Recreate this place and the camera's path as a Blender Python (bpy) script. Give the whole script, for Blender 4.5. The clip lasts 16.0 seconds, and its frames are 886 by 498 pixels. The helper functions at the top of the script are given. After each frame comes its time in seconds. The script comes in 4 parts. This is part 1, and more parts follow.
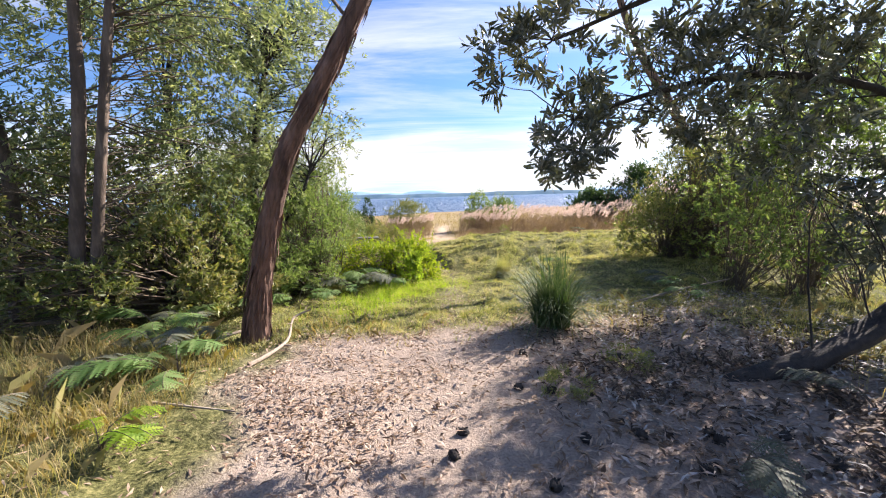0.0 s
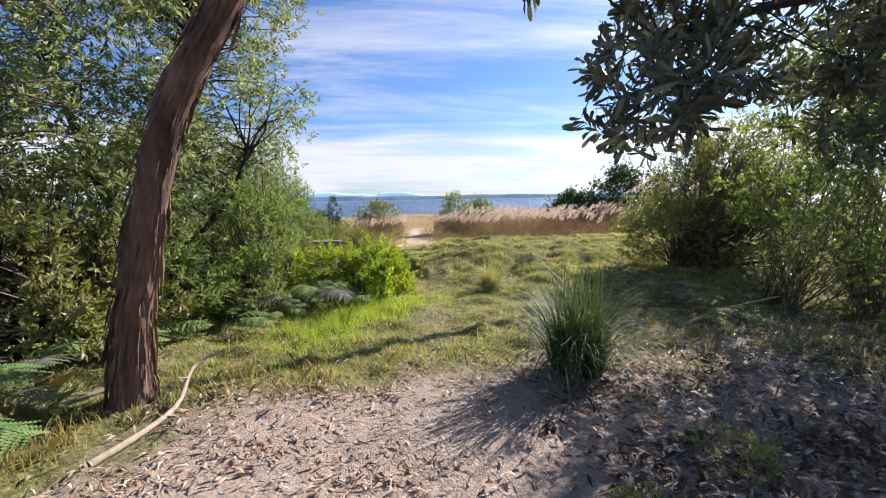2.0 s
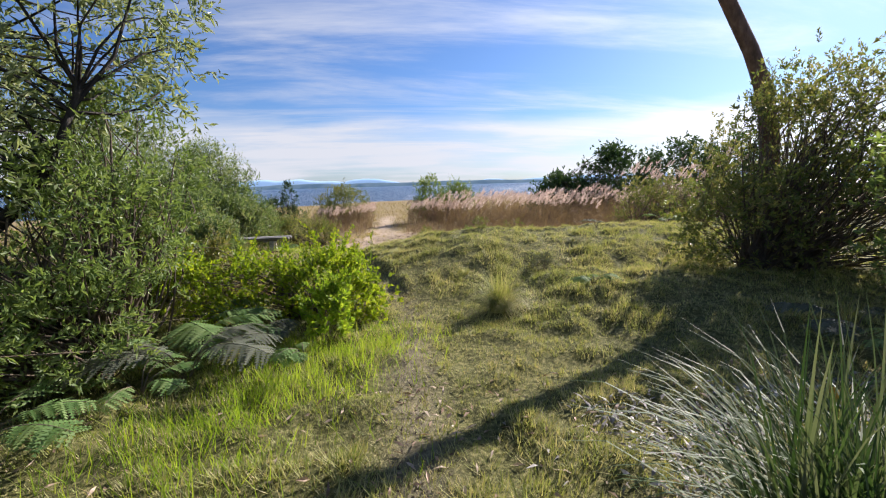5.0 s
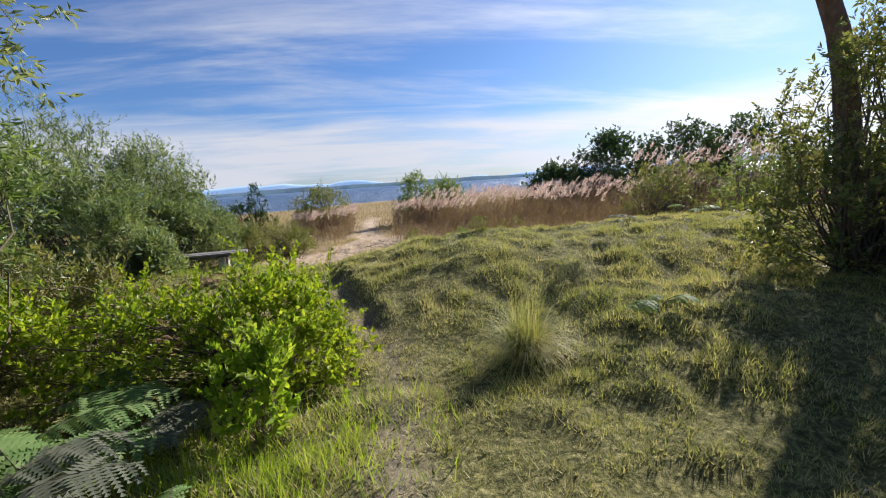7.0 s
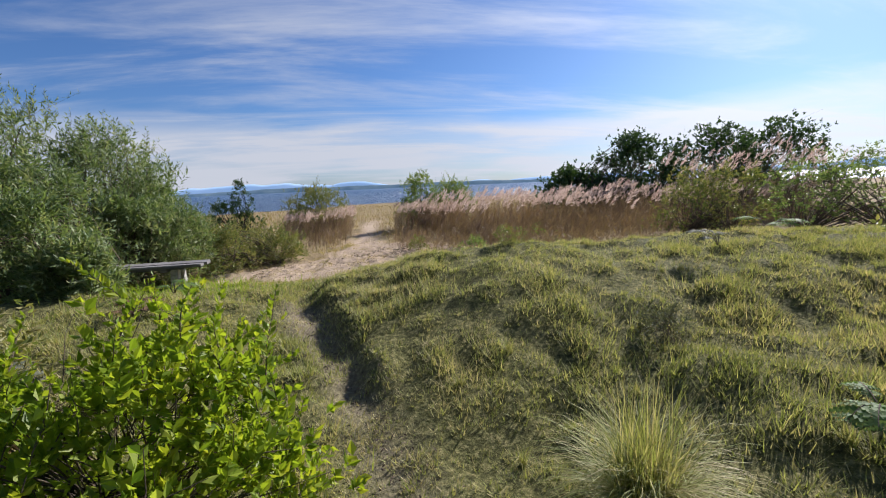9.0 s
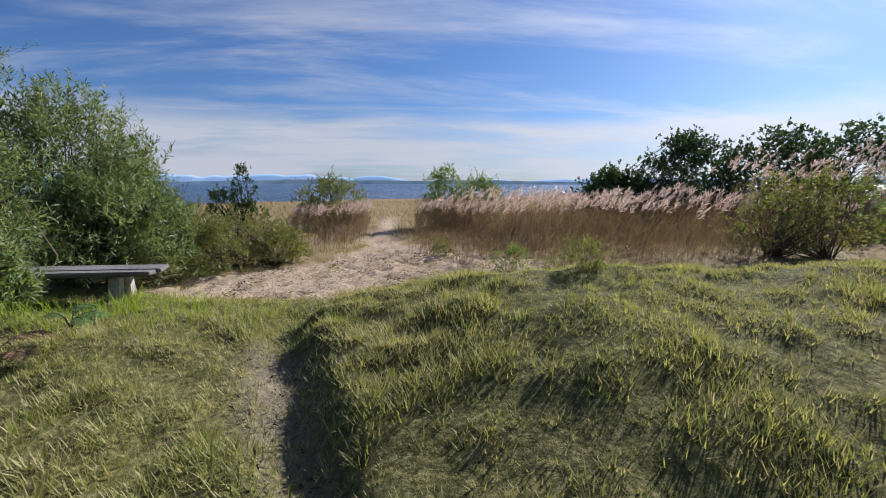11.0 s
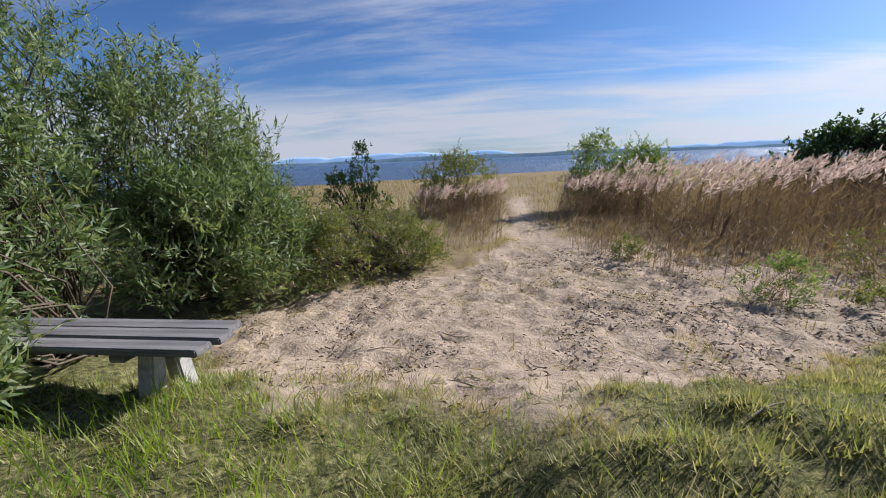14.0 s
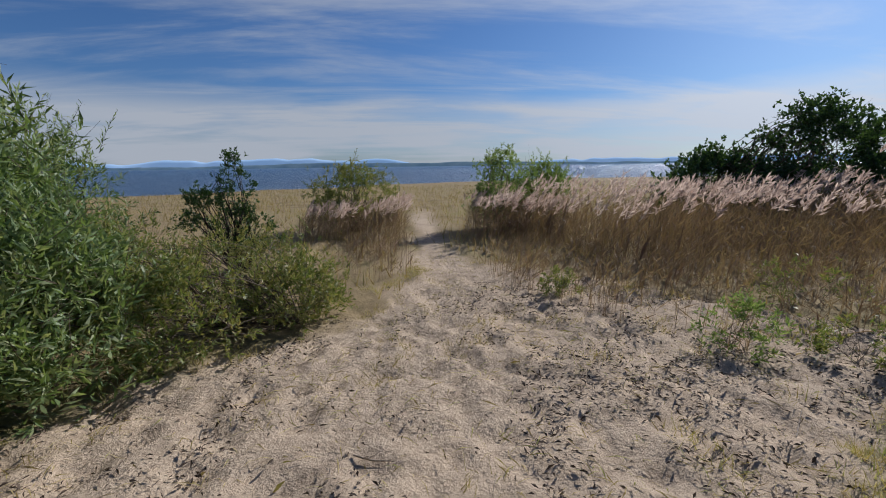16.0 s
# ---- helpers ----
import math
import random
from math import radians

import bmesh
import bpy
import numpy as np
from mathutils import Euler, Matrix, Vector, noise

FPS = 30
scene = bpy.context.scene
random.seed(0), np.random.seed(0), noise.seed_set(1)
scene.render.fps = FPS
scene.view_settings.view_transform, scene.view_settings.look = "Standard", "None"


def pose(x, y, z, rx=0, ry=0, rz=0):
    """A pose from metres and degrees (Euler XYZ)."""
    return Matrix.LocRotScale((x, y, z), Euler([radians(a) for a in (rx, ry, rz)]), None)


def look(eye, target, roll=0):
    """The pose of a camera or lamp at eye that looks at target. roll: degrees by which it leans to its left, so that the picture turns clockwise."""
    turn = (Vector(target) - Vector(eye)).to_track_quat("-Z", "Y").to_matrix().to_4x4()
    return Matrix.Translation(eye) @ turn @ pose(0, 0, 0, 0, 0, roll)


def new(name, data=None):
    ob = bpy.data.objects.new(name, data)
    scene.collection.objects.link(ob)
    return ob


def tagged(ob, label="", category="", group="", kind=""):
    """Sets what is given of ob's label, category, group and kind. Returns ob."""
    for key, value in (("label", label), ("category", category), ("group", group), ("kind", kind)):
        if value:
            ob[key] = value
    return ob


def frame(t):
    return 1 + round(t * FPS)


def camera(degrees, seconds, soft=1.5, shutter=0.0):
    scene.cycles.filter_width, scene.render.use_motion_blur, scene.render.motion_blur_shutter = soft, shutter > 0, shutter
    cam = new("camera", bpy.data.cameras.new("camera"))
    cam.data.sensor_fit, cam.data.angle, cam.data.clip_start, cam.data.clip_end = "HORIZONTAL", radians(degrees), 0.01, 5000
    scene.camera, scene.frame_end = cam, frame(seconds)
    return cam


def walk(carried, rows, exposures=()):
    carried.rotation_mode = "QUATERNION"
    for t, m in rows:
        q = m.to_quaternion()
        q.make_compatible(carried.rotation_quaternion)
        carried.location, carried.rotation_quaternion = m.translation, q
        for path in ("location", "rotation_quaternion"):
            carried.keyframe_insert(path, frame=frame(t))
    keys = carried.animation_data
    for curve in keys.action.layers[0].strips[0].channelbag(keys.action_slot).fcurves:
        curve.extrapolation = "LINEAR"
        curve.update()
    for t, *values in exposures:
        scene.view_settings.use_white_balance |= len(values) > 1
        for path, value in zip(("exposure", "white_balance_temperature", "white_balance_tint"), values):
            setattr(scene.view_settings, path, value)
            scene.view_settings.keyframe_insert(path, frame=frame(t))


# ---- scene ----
cam = camera(92.9, 16.0, soft=1.1)
METRES, EYE, TILT, LEAN, TURN = 14.0, 1.65, -7.1, 1.6, 0.0
ROWS = [
    (0.0, 0.0, 0.0, 0.0, -0.0, -0.0, 0.0),
    (0.5, -0.0014, 0.031, -0.0001, -0.22, 0.1, 0.02),
    (1.0, -0.0005, 0.0612, 0.0034, -0.41, 0.2, 0.08),
    (1.5, -0.0067, 0.0908, 0.0067, -3.26, 0.38, 0.19),
    (2.0, -0.0044, 0.1242, 0.006, -3.8, 0.39, -0.15),
    (2.5, -0.0026, 0.1525, 0.0098, -3.92, 0.17, -0.68),
    (3.0, -0.0091, 0.1867, 0.0115, -4.36, -0.03, 0.35),
    (3.5, -0.0081, 0.2198, 0.0125, -4.65, -0.54, 0.56),
    (4.0, -0.0111, 0.2516, 0.017, -5.9, -1.15, 0.22),
    (6.5, 0.0107, 0.4039, 0.0282, -9.38, -1.67, 2.62),
    (7.0, 0.0098, 0.4356, 0.0323, -9.2, -1.74, 3.42),
    (7.5, 0.0138, 0.4645, 0.0384, -8.76, -1.51, 3.26),
    (8.0, 0.012, 0.4948, 0.0398, -8.79, -1.37, 2.92),
    (8.5, 0.0156, 0.5253, 0.0415, -8.97, -1.31, 2.33),
    (11.0, 0.0135, 0.6879, 0.0552, -6.76, -1.55, -0.9),
    (11.5, 0.0113, 0.7225, 0.0599, 0.35, -2.28, -1.66),
    (12.0, -0.0027, 0.7551, 0.0625, 3.08, -3.01, -2.5),
    (12.5, -0.0162, 0.7881, 0.0645, 7.92, -4.23, -2.26),
    (13.0, -0.0271, 0.8177, 0.0712, 8.87, -4.88, -2.0),
    (13.5, -0.0423, 0.8464, 0.0757, 8.9, -5.05, -1.1),
    (14.0, -0.0487, 0.8746, 0.0792, 8.03, -5.16, -0.34),
    (14.5, -0.0549, 0.8999, 0.0863, 5.3, -4.91, 1.5),
    (15.0, -0.0684, 0.9253, 0.0901, 1.22, -5.18, -1.75),
    (15.5, -0.0689, 0.9495, 0.0954, -1.36, -4.48, -0.57),
    (16.0, -0.0683, 0.9716, 0.1013, -6.21, -3.95, -0.07),
]
EXPOSURES = [(0.0, 1.66, 6450, 18), (0.5, 1.5, 6400, 18), (2.0, 1.25, 6250, 17), (4.0, 1.08, 6250, 17), (7.0, 0.85, 6150, 16), (8.5, 0.72, 6050, 16), (11.0, 0.52, 5900, 16),
             (12.0, 0.72, 5900, 16), (13.0, 0.78, 5800, 16), (14.0, 0.55, 5800, 15), (15.0, 0.15, 5800, 14), (16.0, 0.08, 5800, 12)]
walk(cam, [(t, pose(0, 0, EYE, TILT, LEAN, TURN) @ pose(METRES * x, METRES * y, METRES * z, 90 + pitch, roll, yaw)) for t, x, y, z, yaw, pitch, roll in ROWS],
     EXPOSURES)

# ---- world, sun, exposure ----
SUN_AZ, SUN_EL = 51.0, 31.0


def make_world():
    w = bpy.data.worlds.new("sky")
    scene.world = w
    w.use_nodes = True
    nt = w.node_tree
    nt.nodes.clear()
    N, L = nt.nodes.new, nt.links.new
    out, bg = N("ShaderNodeOutputWorld"), N("ShaderNodeBackground")
    sky = N("ShaderNodeTexSky")
    sky.sky_type = "NISHITA"
    sky.sun_disc = False
    sky.sun_elevation, sky.sun_rotation = radians(SUN_EL), radians(SUN_AZ)
    sky.dust_density, sky.ozone_density, sky.air_density = 0.6, 3.0, 1.0
    tc, sep = N("ShaderNodeTexCoord"), N("ShaderNodeSeparateXYZ")
    L(tc.outputs["Generated"], sep.inputs[0])

    def m(op, a, b=None, c=None):
        n = N("ShaderNodeMath")
        n.operation = op
        for i, v in enumerate((a, b, c)):
            if v is None:
                continue
            if isinstance(v, (int, float)):
                n.inputs[i].default_value = v
            else:
                L(v, n.inputs[i])
        return n.outputs[0]

    def smooth(v, lo, hi, a=0.0, b=1.0):
        n = N("ShaderNodeMapRange")
        n.interpolation_type = "SMOOTHSTEP"
        L(v, n.inputs[0])
        for i, q in enumerate((lo, hi, a, b)):
            n.inputs[i + 1].default_value = q
        return n.outputs[0]

    z = sep.outputs[2]
    zz = m("ADD", m("MAXIMUM", z, 0.0), 0.12)
    comb = N("ShaderNodeCombineXYZ")
    L(m("DIVIDE", sep.outputs[0], zz), comb.inputs[0])
    L(m("DIVIDE", sep.outputs[1], zz), comb.inputs[1])
    # high streaks
    mp = N("ShaderNodeMapping")
    mp.inputs["Rotation"].default_value = (0, 0, radians(-24))
    mp.inputs["Scale"].default_value = (0.30, 1.15, 1)
    L(comb.outputs[0], mp.inputs[0])
    n1 = N("ShaderNodeTexNoise")
    n1.inputs["Scale"].default_value, n1.inputs["Detail"].default_value = 1.5, 9
    n1.inputs["Roughness"].default_value, n1.inputs["Distortion"].default_value = 0.62, 0.5
    L(mp.outputs[0], n1.inputs["Vector"])
    streak = smooth(n1.outputs["Fac"], 0.42, 0.80)
    # low bank near the horizon
    mp2 = N("ShaderNodeMapping")
    mp2.inputs["Scale"].default_value = (2.2, 2.2, 16)
    L(tc.outputs["Generated"], mp2.inputs[0])
    n2 = N("ShaderNodeTexNoise")
    n2.inputs["Scale"].default_value, n2.inputs["Detail"].default_value = 1.3, 8
    L(mp2.outputs[0], n2.inputs["Vector"])
    zb = m("ADD", z, m("MULTIPLY", m("SUBTRACT", n2.outputs["Fac"], 0.5), 0.10))
    bank = m("MULTIPLY", smooth(zb, 0.0, 0.04, 0.55, 1.0), smooth(zb, 0.11, 0.165, 1.0, 0.0))
    bank = m("MULTIPLY", bank, smooth(n2.outputs["Fac"], 0.3, 0.62, 0.35, 0.95))
    cover = m("MINIMUM", m("ADD", m("MULTIPLY", streak, 0.75), bank), 0.96)
    # clouds are brighter towards the sun
    dot = N("ShaderNodeVectorMath")
    dot.operation = "DOT_PRODUCT"
    L(tc.outputs["Generated"], dot.inputs[0])
    e, a = radians(SUN_EL), radians(SUN_AZ)
    dot.inputs[1].default_value = (math.sin(a) * math.cos(e), math.cos(a) * math.cos(e), math.sin(e))
    glow = m("ADD", 6.4, m("MULTIPLY", m("POWER", m("MAXIMUM", dot.outputs["Value"], 0.0), 6.0), 6.0))
    cl = N("ShaderNodeVectorMath")
    cl.operation = "SCALE"
    cl.inputs[0].default_value = (0.94, 0.97, 1.0)
    L(glow, cl.inputs["Scale"])
    tint = N("ShaderNodeVectorMath")
    tint.operation = "MULTIPLY"
    L(sky.outputs[0], tint.inputs[0])
    tint.inputs[1].default_value = SKY_TINT
    mix = N("ShaderNodeMix")
    mix.data_type = "RGBA"
    L(cover, mix.inputs[0])
    L(tint.outputs[0], mix.inputs[6])
    L(cl.outputs[0], mix.inputs[7])
    L(mix.outputs[2], bg.inputs[0])
    bg.inputs[1].default_value = 0.064
    L(bg.outputs[0], out.inputs[0])


SKY_TINT = (0.55, 0.74, 0.98)
make_world()
sun = new("sun", bpy.data.lights.new("sun", "SUN"))
sun.data.energy, sun.data.angle, sun.data.color = 5.0, radians(0.6), (1.0, 0.93, 0.82)
_e, _a = radians(SUN_EL), radians(SUN_AZ)
sun.matrix_world = look((0, 0, 30), (-30 * math.sin(_a) * math.cos(_e), -30 * math.cos(_a) * math.cos(_e), 30 - 30 * math.sin(_e)))

# ---- small numeric tools ----
RNG = np.random.default_rng(7)


def vnoise(x, y, s, seed=0):
    """Smooth value noise, -1 to 1, features of about s metres."""
    x, y = np.asarray(x, float) / s + 137.3 + seed * 17.7, np.asarray(y, float) / s + 71.9 + seed * 31.1
    xi, yi = np.floor(x), np.floor(y)
    fx, fy = x - xi, y - yi
    fx, fy = fx * fx * (3 - 2 * fx), fy * fy * (3 - 2 * fy)

    def h(a, b):
        v = np.sin(a * 127.1 + b * 311.7 + seed * 3.7) * 43758.5453
        return (v - np.floor(v)) * 2 - 1
    return (h(xi, yi) * (1 - fx) + h(xi + 1, yi) * fx) * (1 - fy) + (h(xi, yi + 1) * (1 - fx) + h(xi + 1, yi + 1) * fx) * fy


def sm(v, lo, hi):
    t = np.clip((np.asarray(v, float) - lo) / (hi - lo), 0, 1)
    return t * t * (3 - 2 * t)


def rut_x(y):
    """The trodden line, from the wood's edge past the mound to the shore."""
    return np.interp(y, [-4, 0, 5, 8.5, 9.7, 10.9, 12.9, 14.5, 17, 21, 23, 28, 31.5, 45, 60],
                     [0.0, -0.1, -0.1, 0.15, 0.2, -0.1, -0.75, -0.9, -0.75, -0.5, -0.35, -0.3, 0.1, 1.5, 2.0])


WATER_Z = -0.95


def shore_y(x):
    return np.interp(x, [-400, -60, -25, -12, 6, 30, 400], [30, 40, 55, 64, 78, 84, 90])


def height(x, y, fine=True):
    x, y = np.asarray(x, float), np.asarray(y, float)
    z = np.interp(y, [-6, 5, 7, 8.5, 9.7, 11, 13.2, 14.2, 15.4, 17, 22, 30, 45], [-0.05, -0.08, -0.12, -0.17, -0.2, -0.07, 0.0, -0.04, -0.37, -0.43, -0.46, -0.55, -0.75])
    rx = rut_x(y)
    mound = sm(y, 9.2, 12.2) * (1 - sm(y, 13.1, 15.3)) * (0.27 * sm(x - rx, 0.12, 0.34) + 0.73 * sm(x - rx, 0.2, 2.1)) * (0.42 - 0.1 * sm(x, 5, 10))
    right = 0.3 * sm(y, 7.5, 9.5) * (1 - sm(y, 9.5, 12)) * sm(x - rx, 0.6, 2.4)
    z = z + np.maximum(mound, right * 0.9)
    z = z + 0.10 * sm(-(x - rx), 0.3, 1.2) * sm(y, 10, 11.8) * (1 - sm(y, 13.6, 15))
    z = z - (0.09 + 0.03 * vnoise(x, y, 0.2, 14)) * np.exp(-((x - rx) / 0.2) ** 2) * sm(y, 9.0, 10.5) * (1 - sm(y, 13, 14.2))
    z = z + 0.12 * sm(x, 2.5, 6) * (1 - sm(y, 6, 9)) + 0.10 * sm(-x, 2.4, 5) * (1 - sm(y, 8, 12))
    sh = shore_y(x)
    d = y - sh
    z = np.where(d > -22, z * (1 - sm(d, -22, 0)) + (WATER_Z + 0.02) * sm(d, -22, 0), z)
    z = np.where(d > 0, WATER_Z + 0.02 - np.minimum(d * 0.03, 1.5), z)
    if fine:
        near = 1 - sm(np.hypot(x, y - 12), 25, 40)
        grassy = (1 - sand(x, y)) * (1 - soil(x, y))
        z = z + near * (0.03 * vnoise(x, y, 1.1, 1) + 0.012 * vnoise(x, y, 0.35, 2) + 0.05 * grassy * vnoise(x, y, 0.22, 3) + 0.012 * (1 - grassy) * vnoise(x, y, 0.13, 4))
        foot = sand(x, y) * (1 - sm(y, 20, 24))
        z = z - 0.05 * foot * sm(vnoise(x, y, 0.17, 11), 0.1, 0.4) + 0.02 * foot * vnoise(x, y, 0.17, 12)
    return z


def sand(x, y):
    """1 on the open beach sand and its path, 0 elsewhere."""
    x, y = np.asarray(x, float), np.asarray(y, float)
    left = np.interp(y, [13.5, 14.6, 15.3, 16, 17, 18.5, 20, 22, 30], [-1.3, -2.2, -3.4, -4.2, -3.4, -1.7, -1.1, -0.75, -0.35])
    right = np.interp(y, [13.5, 14.6, 15.3, 16, 17, 18.5, 20, 22, 30], [-0.7, -0.2, 1.6, 2.6, 4.6, 3.2, 2.4, 0.25, 0.45])
    w = 0.35 * vnoise(x, y, 0.7, 5) + 0.2 * vnoise(x, y, 0.22, 6)
    s = sm(x - left + w, -0.25, 0.25) * sm(right - x + w, -0.3, 0.3) * sm(y + w, 13.9, 14.9) * (1 - sm(y, 30, 34))
    return s


def soil(x, y):
    """1 on the bare, leaf-strewn track under the trees."""
    x, y = np.asarray(x, float), np.asarray(y, float)
    w = 0.4 * vnoise(x, y, 0.9, 8) + 0.2 * vnoise(x, y, 0.25, 9)
    left = np.interp(y, [-5, 2, 3.5, 5, 5.8], [-1.9, -1.8, -1.9, -1.7, -1.0])
    right = np.interp(y, [-5, 3, 5, 6.5, 9], [3.4, 3.6, 3.6, 4.4, 4.6])
    a = sm(x - left + w, -0.3, 0.3) * sm(right - x + w, -0.4, 0.4) * (1 - sm(y + w - 0.22 * np.maximum(x - 0.6, 0), 5.0, 5.9))
    b = np.exp(-((x - rut_x(y) + 0.15 * w) / 0.19) ** 2) * (1 - sm(y, 12.6, 13.6)) * sm(y, 5, 6) * (0.45 + 0.5 * w)
    return np.clip(a + b, 0, 1)


def mesh_of(name, verts, polys, mats, idx=None, smooth=False):
    """A mesh from an (n,3) array and a list of (m,k) arrays of corner numbers."""
    me = bpy.data.meshes.new(name)
    polys = [np.asarray(p, np.int32) for p in (polys if isinstance(polys, (list, tuple)) else [polys]) if len(p)]
    verts = np.asarray(verts, np.float32)
    me.vertices.add(len(verts))
    me.vertices.foreach_set("co", verts.ravel())
    sizes = np.concatenate([np.full(len(p), p.shape[1], np.int32) for p in polys])
    loops = np.concatenate([p.ravel() for p in polys])
    me.loops.add(len(loops))
    me.loops.foreach_set("vertex_index", loops)
    me.polygons.add(len(sizes))
    me.polygons.foreach_set("loop_start", np.concatenate([[0], np.cumsum(sizes)[:-1]]).astype(np.int32))
    me.polygons.foreach_set("loop_total", sizes)
    for mt in (mats if isinstance(mats, (list, tuple)) else [mats]):
        me.materials.append(mt)
    if idx is not None:
        me.polygons.foreach_set("material_index", np.asarray(idx, np.int32))
    me.polygons.foreach_set("use_smooth", np.full(len(sizes), smooth, bool))
    me.update(calc_edges=True)
    return me


def unit(v):
    return v / np.maximum(np.linalg.norm(v, axis=-1, keepdims=True), 1e-9)


def leaf_quads(P, D, L, W, rng, curl=0.12, up=None, blunt=False):
    """Leaves as slightly bent lozenges, or paddles with a blunt end. P base, D direction, L length, W width."""
    n = len(P)
    D = unit(D)
    r = rng.normal(size=(n, 3)) if up is None else up + rng.normal(size=(n, 3)) * 0.35
    S = unit(np.cross(D, r))
    Nn = np.cross(S, D)
    L, W = np.broadcast_to(L, n)[:, None], np.broadcast_to(W, n)[:, None]
    mid = P + D * L * 0.45 + Nn * L * curl
    if blunt:
        far = P + D * L * 0.85 + Nn * L * curl * 0.5
        end = P + D * L
        v = np.stack([P, mid + S * W * 0.38, far + S * W / 2, end + S * W * 0.2, end - S * W * 0.2, far - S * W / 2, mid - S * W * 0.38], 1).reshape(-1, 3)
        return v, np.arange(n * 7).reshape(-1, 7)
    v = np.stack([P, mid + S * W / 2, P + D * L, mid - S * W / 2], 1).reshape(-1, 3)
    return v, np.arange(n * 4).reshape(-1, 4)


def blades(P, H, W, lean, rng, az=None):
    """Grass blades of one bent triangle pair each: P base, H length, lean sideways share."""
    n = len(P)
    az = rng.uniform(0, 2 * np.pi, n) if az is None else az
    d = np.stack([np.cos(az), np.sin(az), np.zeros(n)], 1)
    fa = rng.uniform(0, 2 * np.pi, n)
    s = np.stack([np.cos(fa), np.sin(fa), np.zeros(n)], 1) * (np.broadcast_to(W, n)[:, None] / 2)
    H, lean = np.broadcast_to(H, n)[:, None], np.broadcast_to(lean, n)[:, None]
    upv = np.array([0, 0, 1.0])
    mid = P + upv * H * 0.55 + d * H * lean * 0.3
    tip = P + upv * H * (1 - 0.35 * np.minimum(lean, 1.6)) + d * H * lean
    v = np.stack([P - s, P + s, mid + s * 0.7, tip, mid - s * 0.7], 1).reshape(-1, 3)
    b = np.arange(n) * 5
    return v, np.stack([b, b + 1, b + 2, b + 3, b + 4], 1)


def tube(pts, rad, sides, rng=None, rough=0.0):
    """A tapered tube through pts."""
    pts, rad = np.asarray(pts, float), np.asarray(rad, float)
    T = unit(np.gradient(pts, axis=0))
    ref = np.array([0.31, 0.22, 0.92]) if abs(T[0][2]) < 0.8 else np.array([0.95, 0.3, 0.05])
    A = unit(np.cross(T, ref))
    B = np.cross(T, A)
    ang = np.linspace(0, 2 * np.pi, sides, endpoint=False)
    k = np.ones((len(pts), sides))
    if rng is not None and rough:
        k = k + rough * rng.normal(size=(1, sides)) + rough * 0.6 * rng.normal(size=(len(pts), sides))
    v = pts[:, None] + rad[:, None, None] * k[..., None] * (np.cos(ang)[None, :, None] * A[:, None] + np.sin(ang)[None, :, None] * B[:, None])
    i, j = np.meshgrid(np.arange(len(pts) - 1), np.arange(sides), indexing="ij")
    j2 = (j + 1) % sides
    q = np.stack([i * sides + j, i * sides + j2, (i + 1) * sides + j2, (i + 1) * sides + j], -1).reshape(-1, 4)
    return v.reshape(-1, 3), q


def spline(pts, n):
    """A smooth line through pts, with n steps (Catmull-Rom)."""
    p = np.asarray(pts, float)
    p = np.vstack([2 * p[0] - p[1], p, 2 * p[-1] - p[-2]])
    t = np.linspace(0, len(p) - 3 - 1e-6, n)
    i = t.astype(int)
    f = (t - i)[:, None]
    a, b, c, d = p[i], p[i + 1], p[i + 2], p[i + 3]
    return 0.5 * (2 * b + (c - a) * f + (2 * a - 5 * b + 4 * c - d) * f ** 2 + (3 * b - a - 3 * c + d) * f ** 3)


class Pile:
    """Gathers pieces of geometry for one mesh."""

    def __init__(self):
        self.v, self.p, self.m, self.n = [], {}, {}, 0

    def add(self, v, q, mat=0):
        k = q.shape[1]
        self.p.setdefault(k, []).append(q + self.n)
        self.m.setdefault(k, []).append(np.full(len(q), mat))
        self.v.append(v)
        self.n += len(v)

    def mesh(self, name, mats, smooth=False):
        ks = sorted(self.p)
        return mesh_of(name, np.concatenate(self.v), [np.concatenate(self.p[k]) for k in ks], mats, np.concatenate([np.concatenate(self.m[k]) for k in ks]), smooth)


def part(name, me, parent, label="", kind=""):
    ob = new(name, me)
    ob.parent = parent
    return tagged(ob, label=label, kind=kind)


# ---- materials ----
def material(name):
    mt = bpy.data.materials.new(name)
    mt.use_nodes = True
    nt = mt.node_tree
    return mt, nt.nodes, nt.links, nt.nodes["Principled BSDF"], nt.nodes["Material Output"]


def ramp(N, L, src, stops):
    r = N.new("ShaderNodeValToRGB")
    while len(r.color_ramp.elements) < len(stops):
        r.color_ramp.elements.new(0.5)
    for e, (p, c) in zip(r.color_ramp.elements, stops):
        e.position, e.color = p, (*c, 1)
    L.new(src, r.inputs[0])
    return r.outputs[0]


def noise_node(N, L, scale, detail=5, rough=0.6, stretch=None, coord="Object"):
    tc = N.new("ShaderNodeTexCoord")
    src = tc.outputs[coord]
    if stretch:
        mp = N.new("ShaderNodeMapping")
        mp.inputs["Scale"].default_value = stretch
        L.new(src, mp.inputs[0])
        src = mp.outputs[0]
    n = N.new("ShaderNodeTexNoise")
    n.inputs["Scale"].default_value, n.inputs["Detail"].default_value, n.inputs["Roughness"].default_value = scale, detail, rough
    L.new(src, n.inputs["Vector"])
    return n.outputs["Fac"]


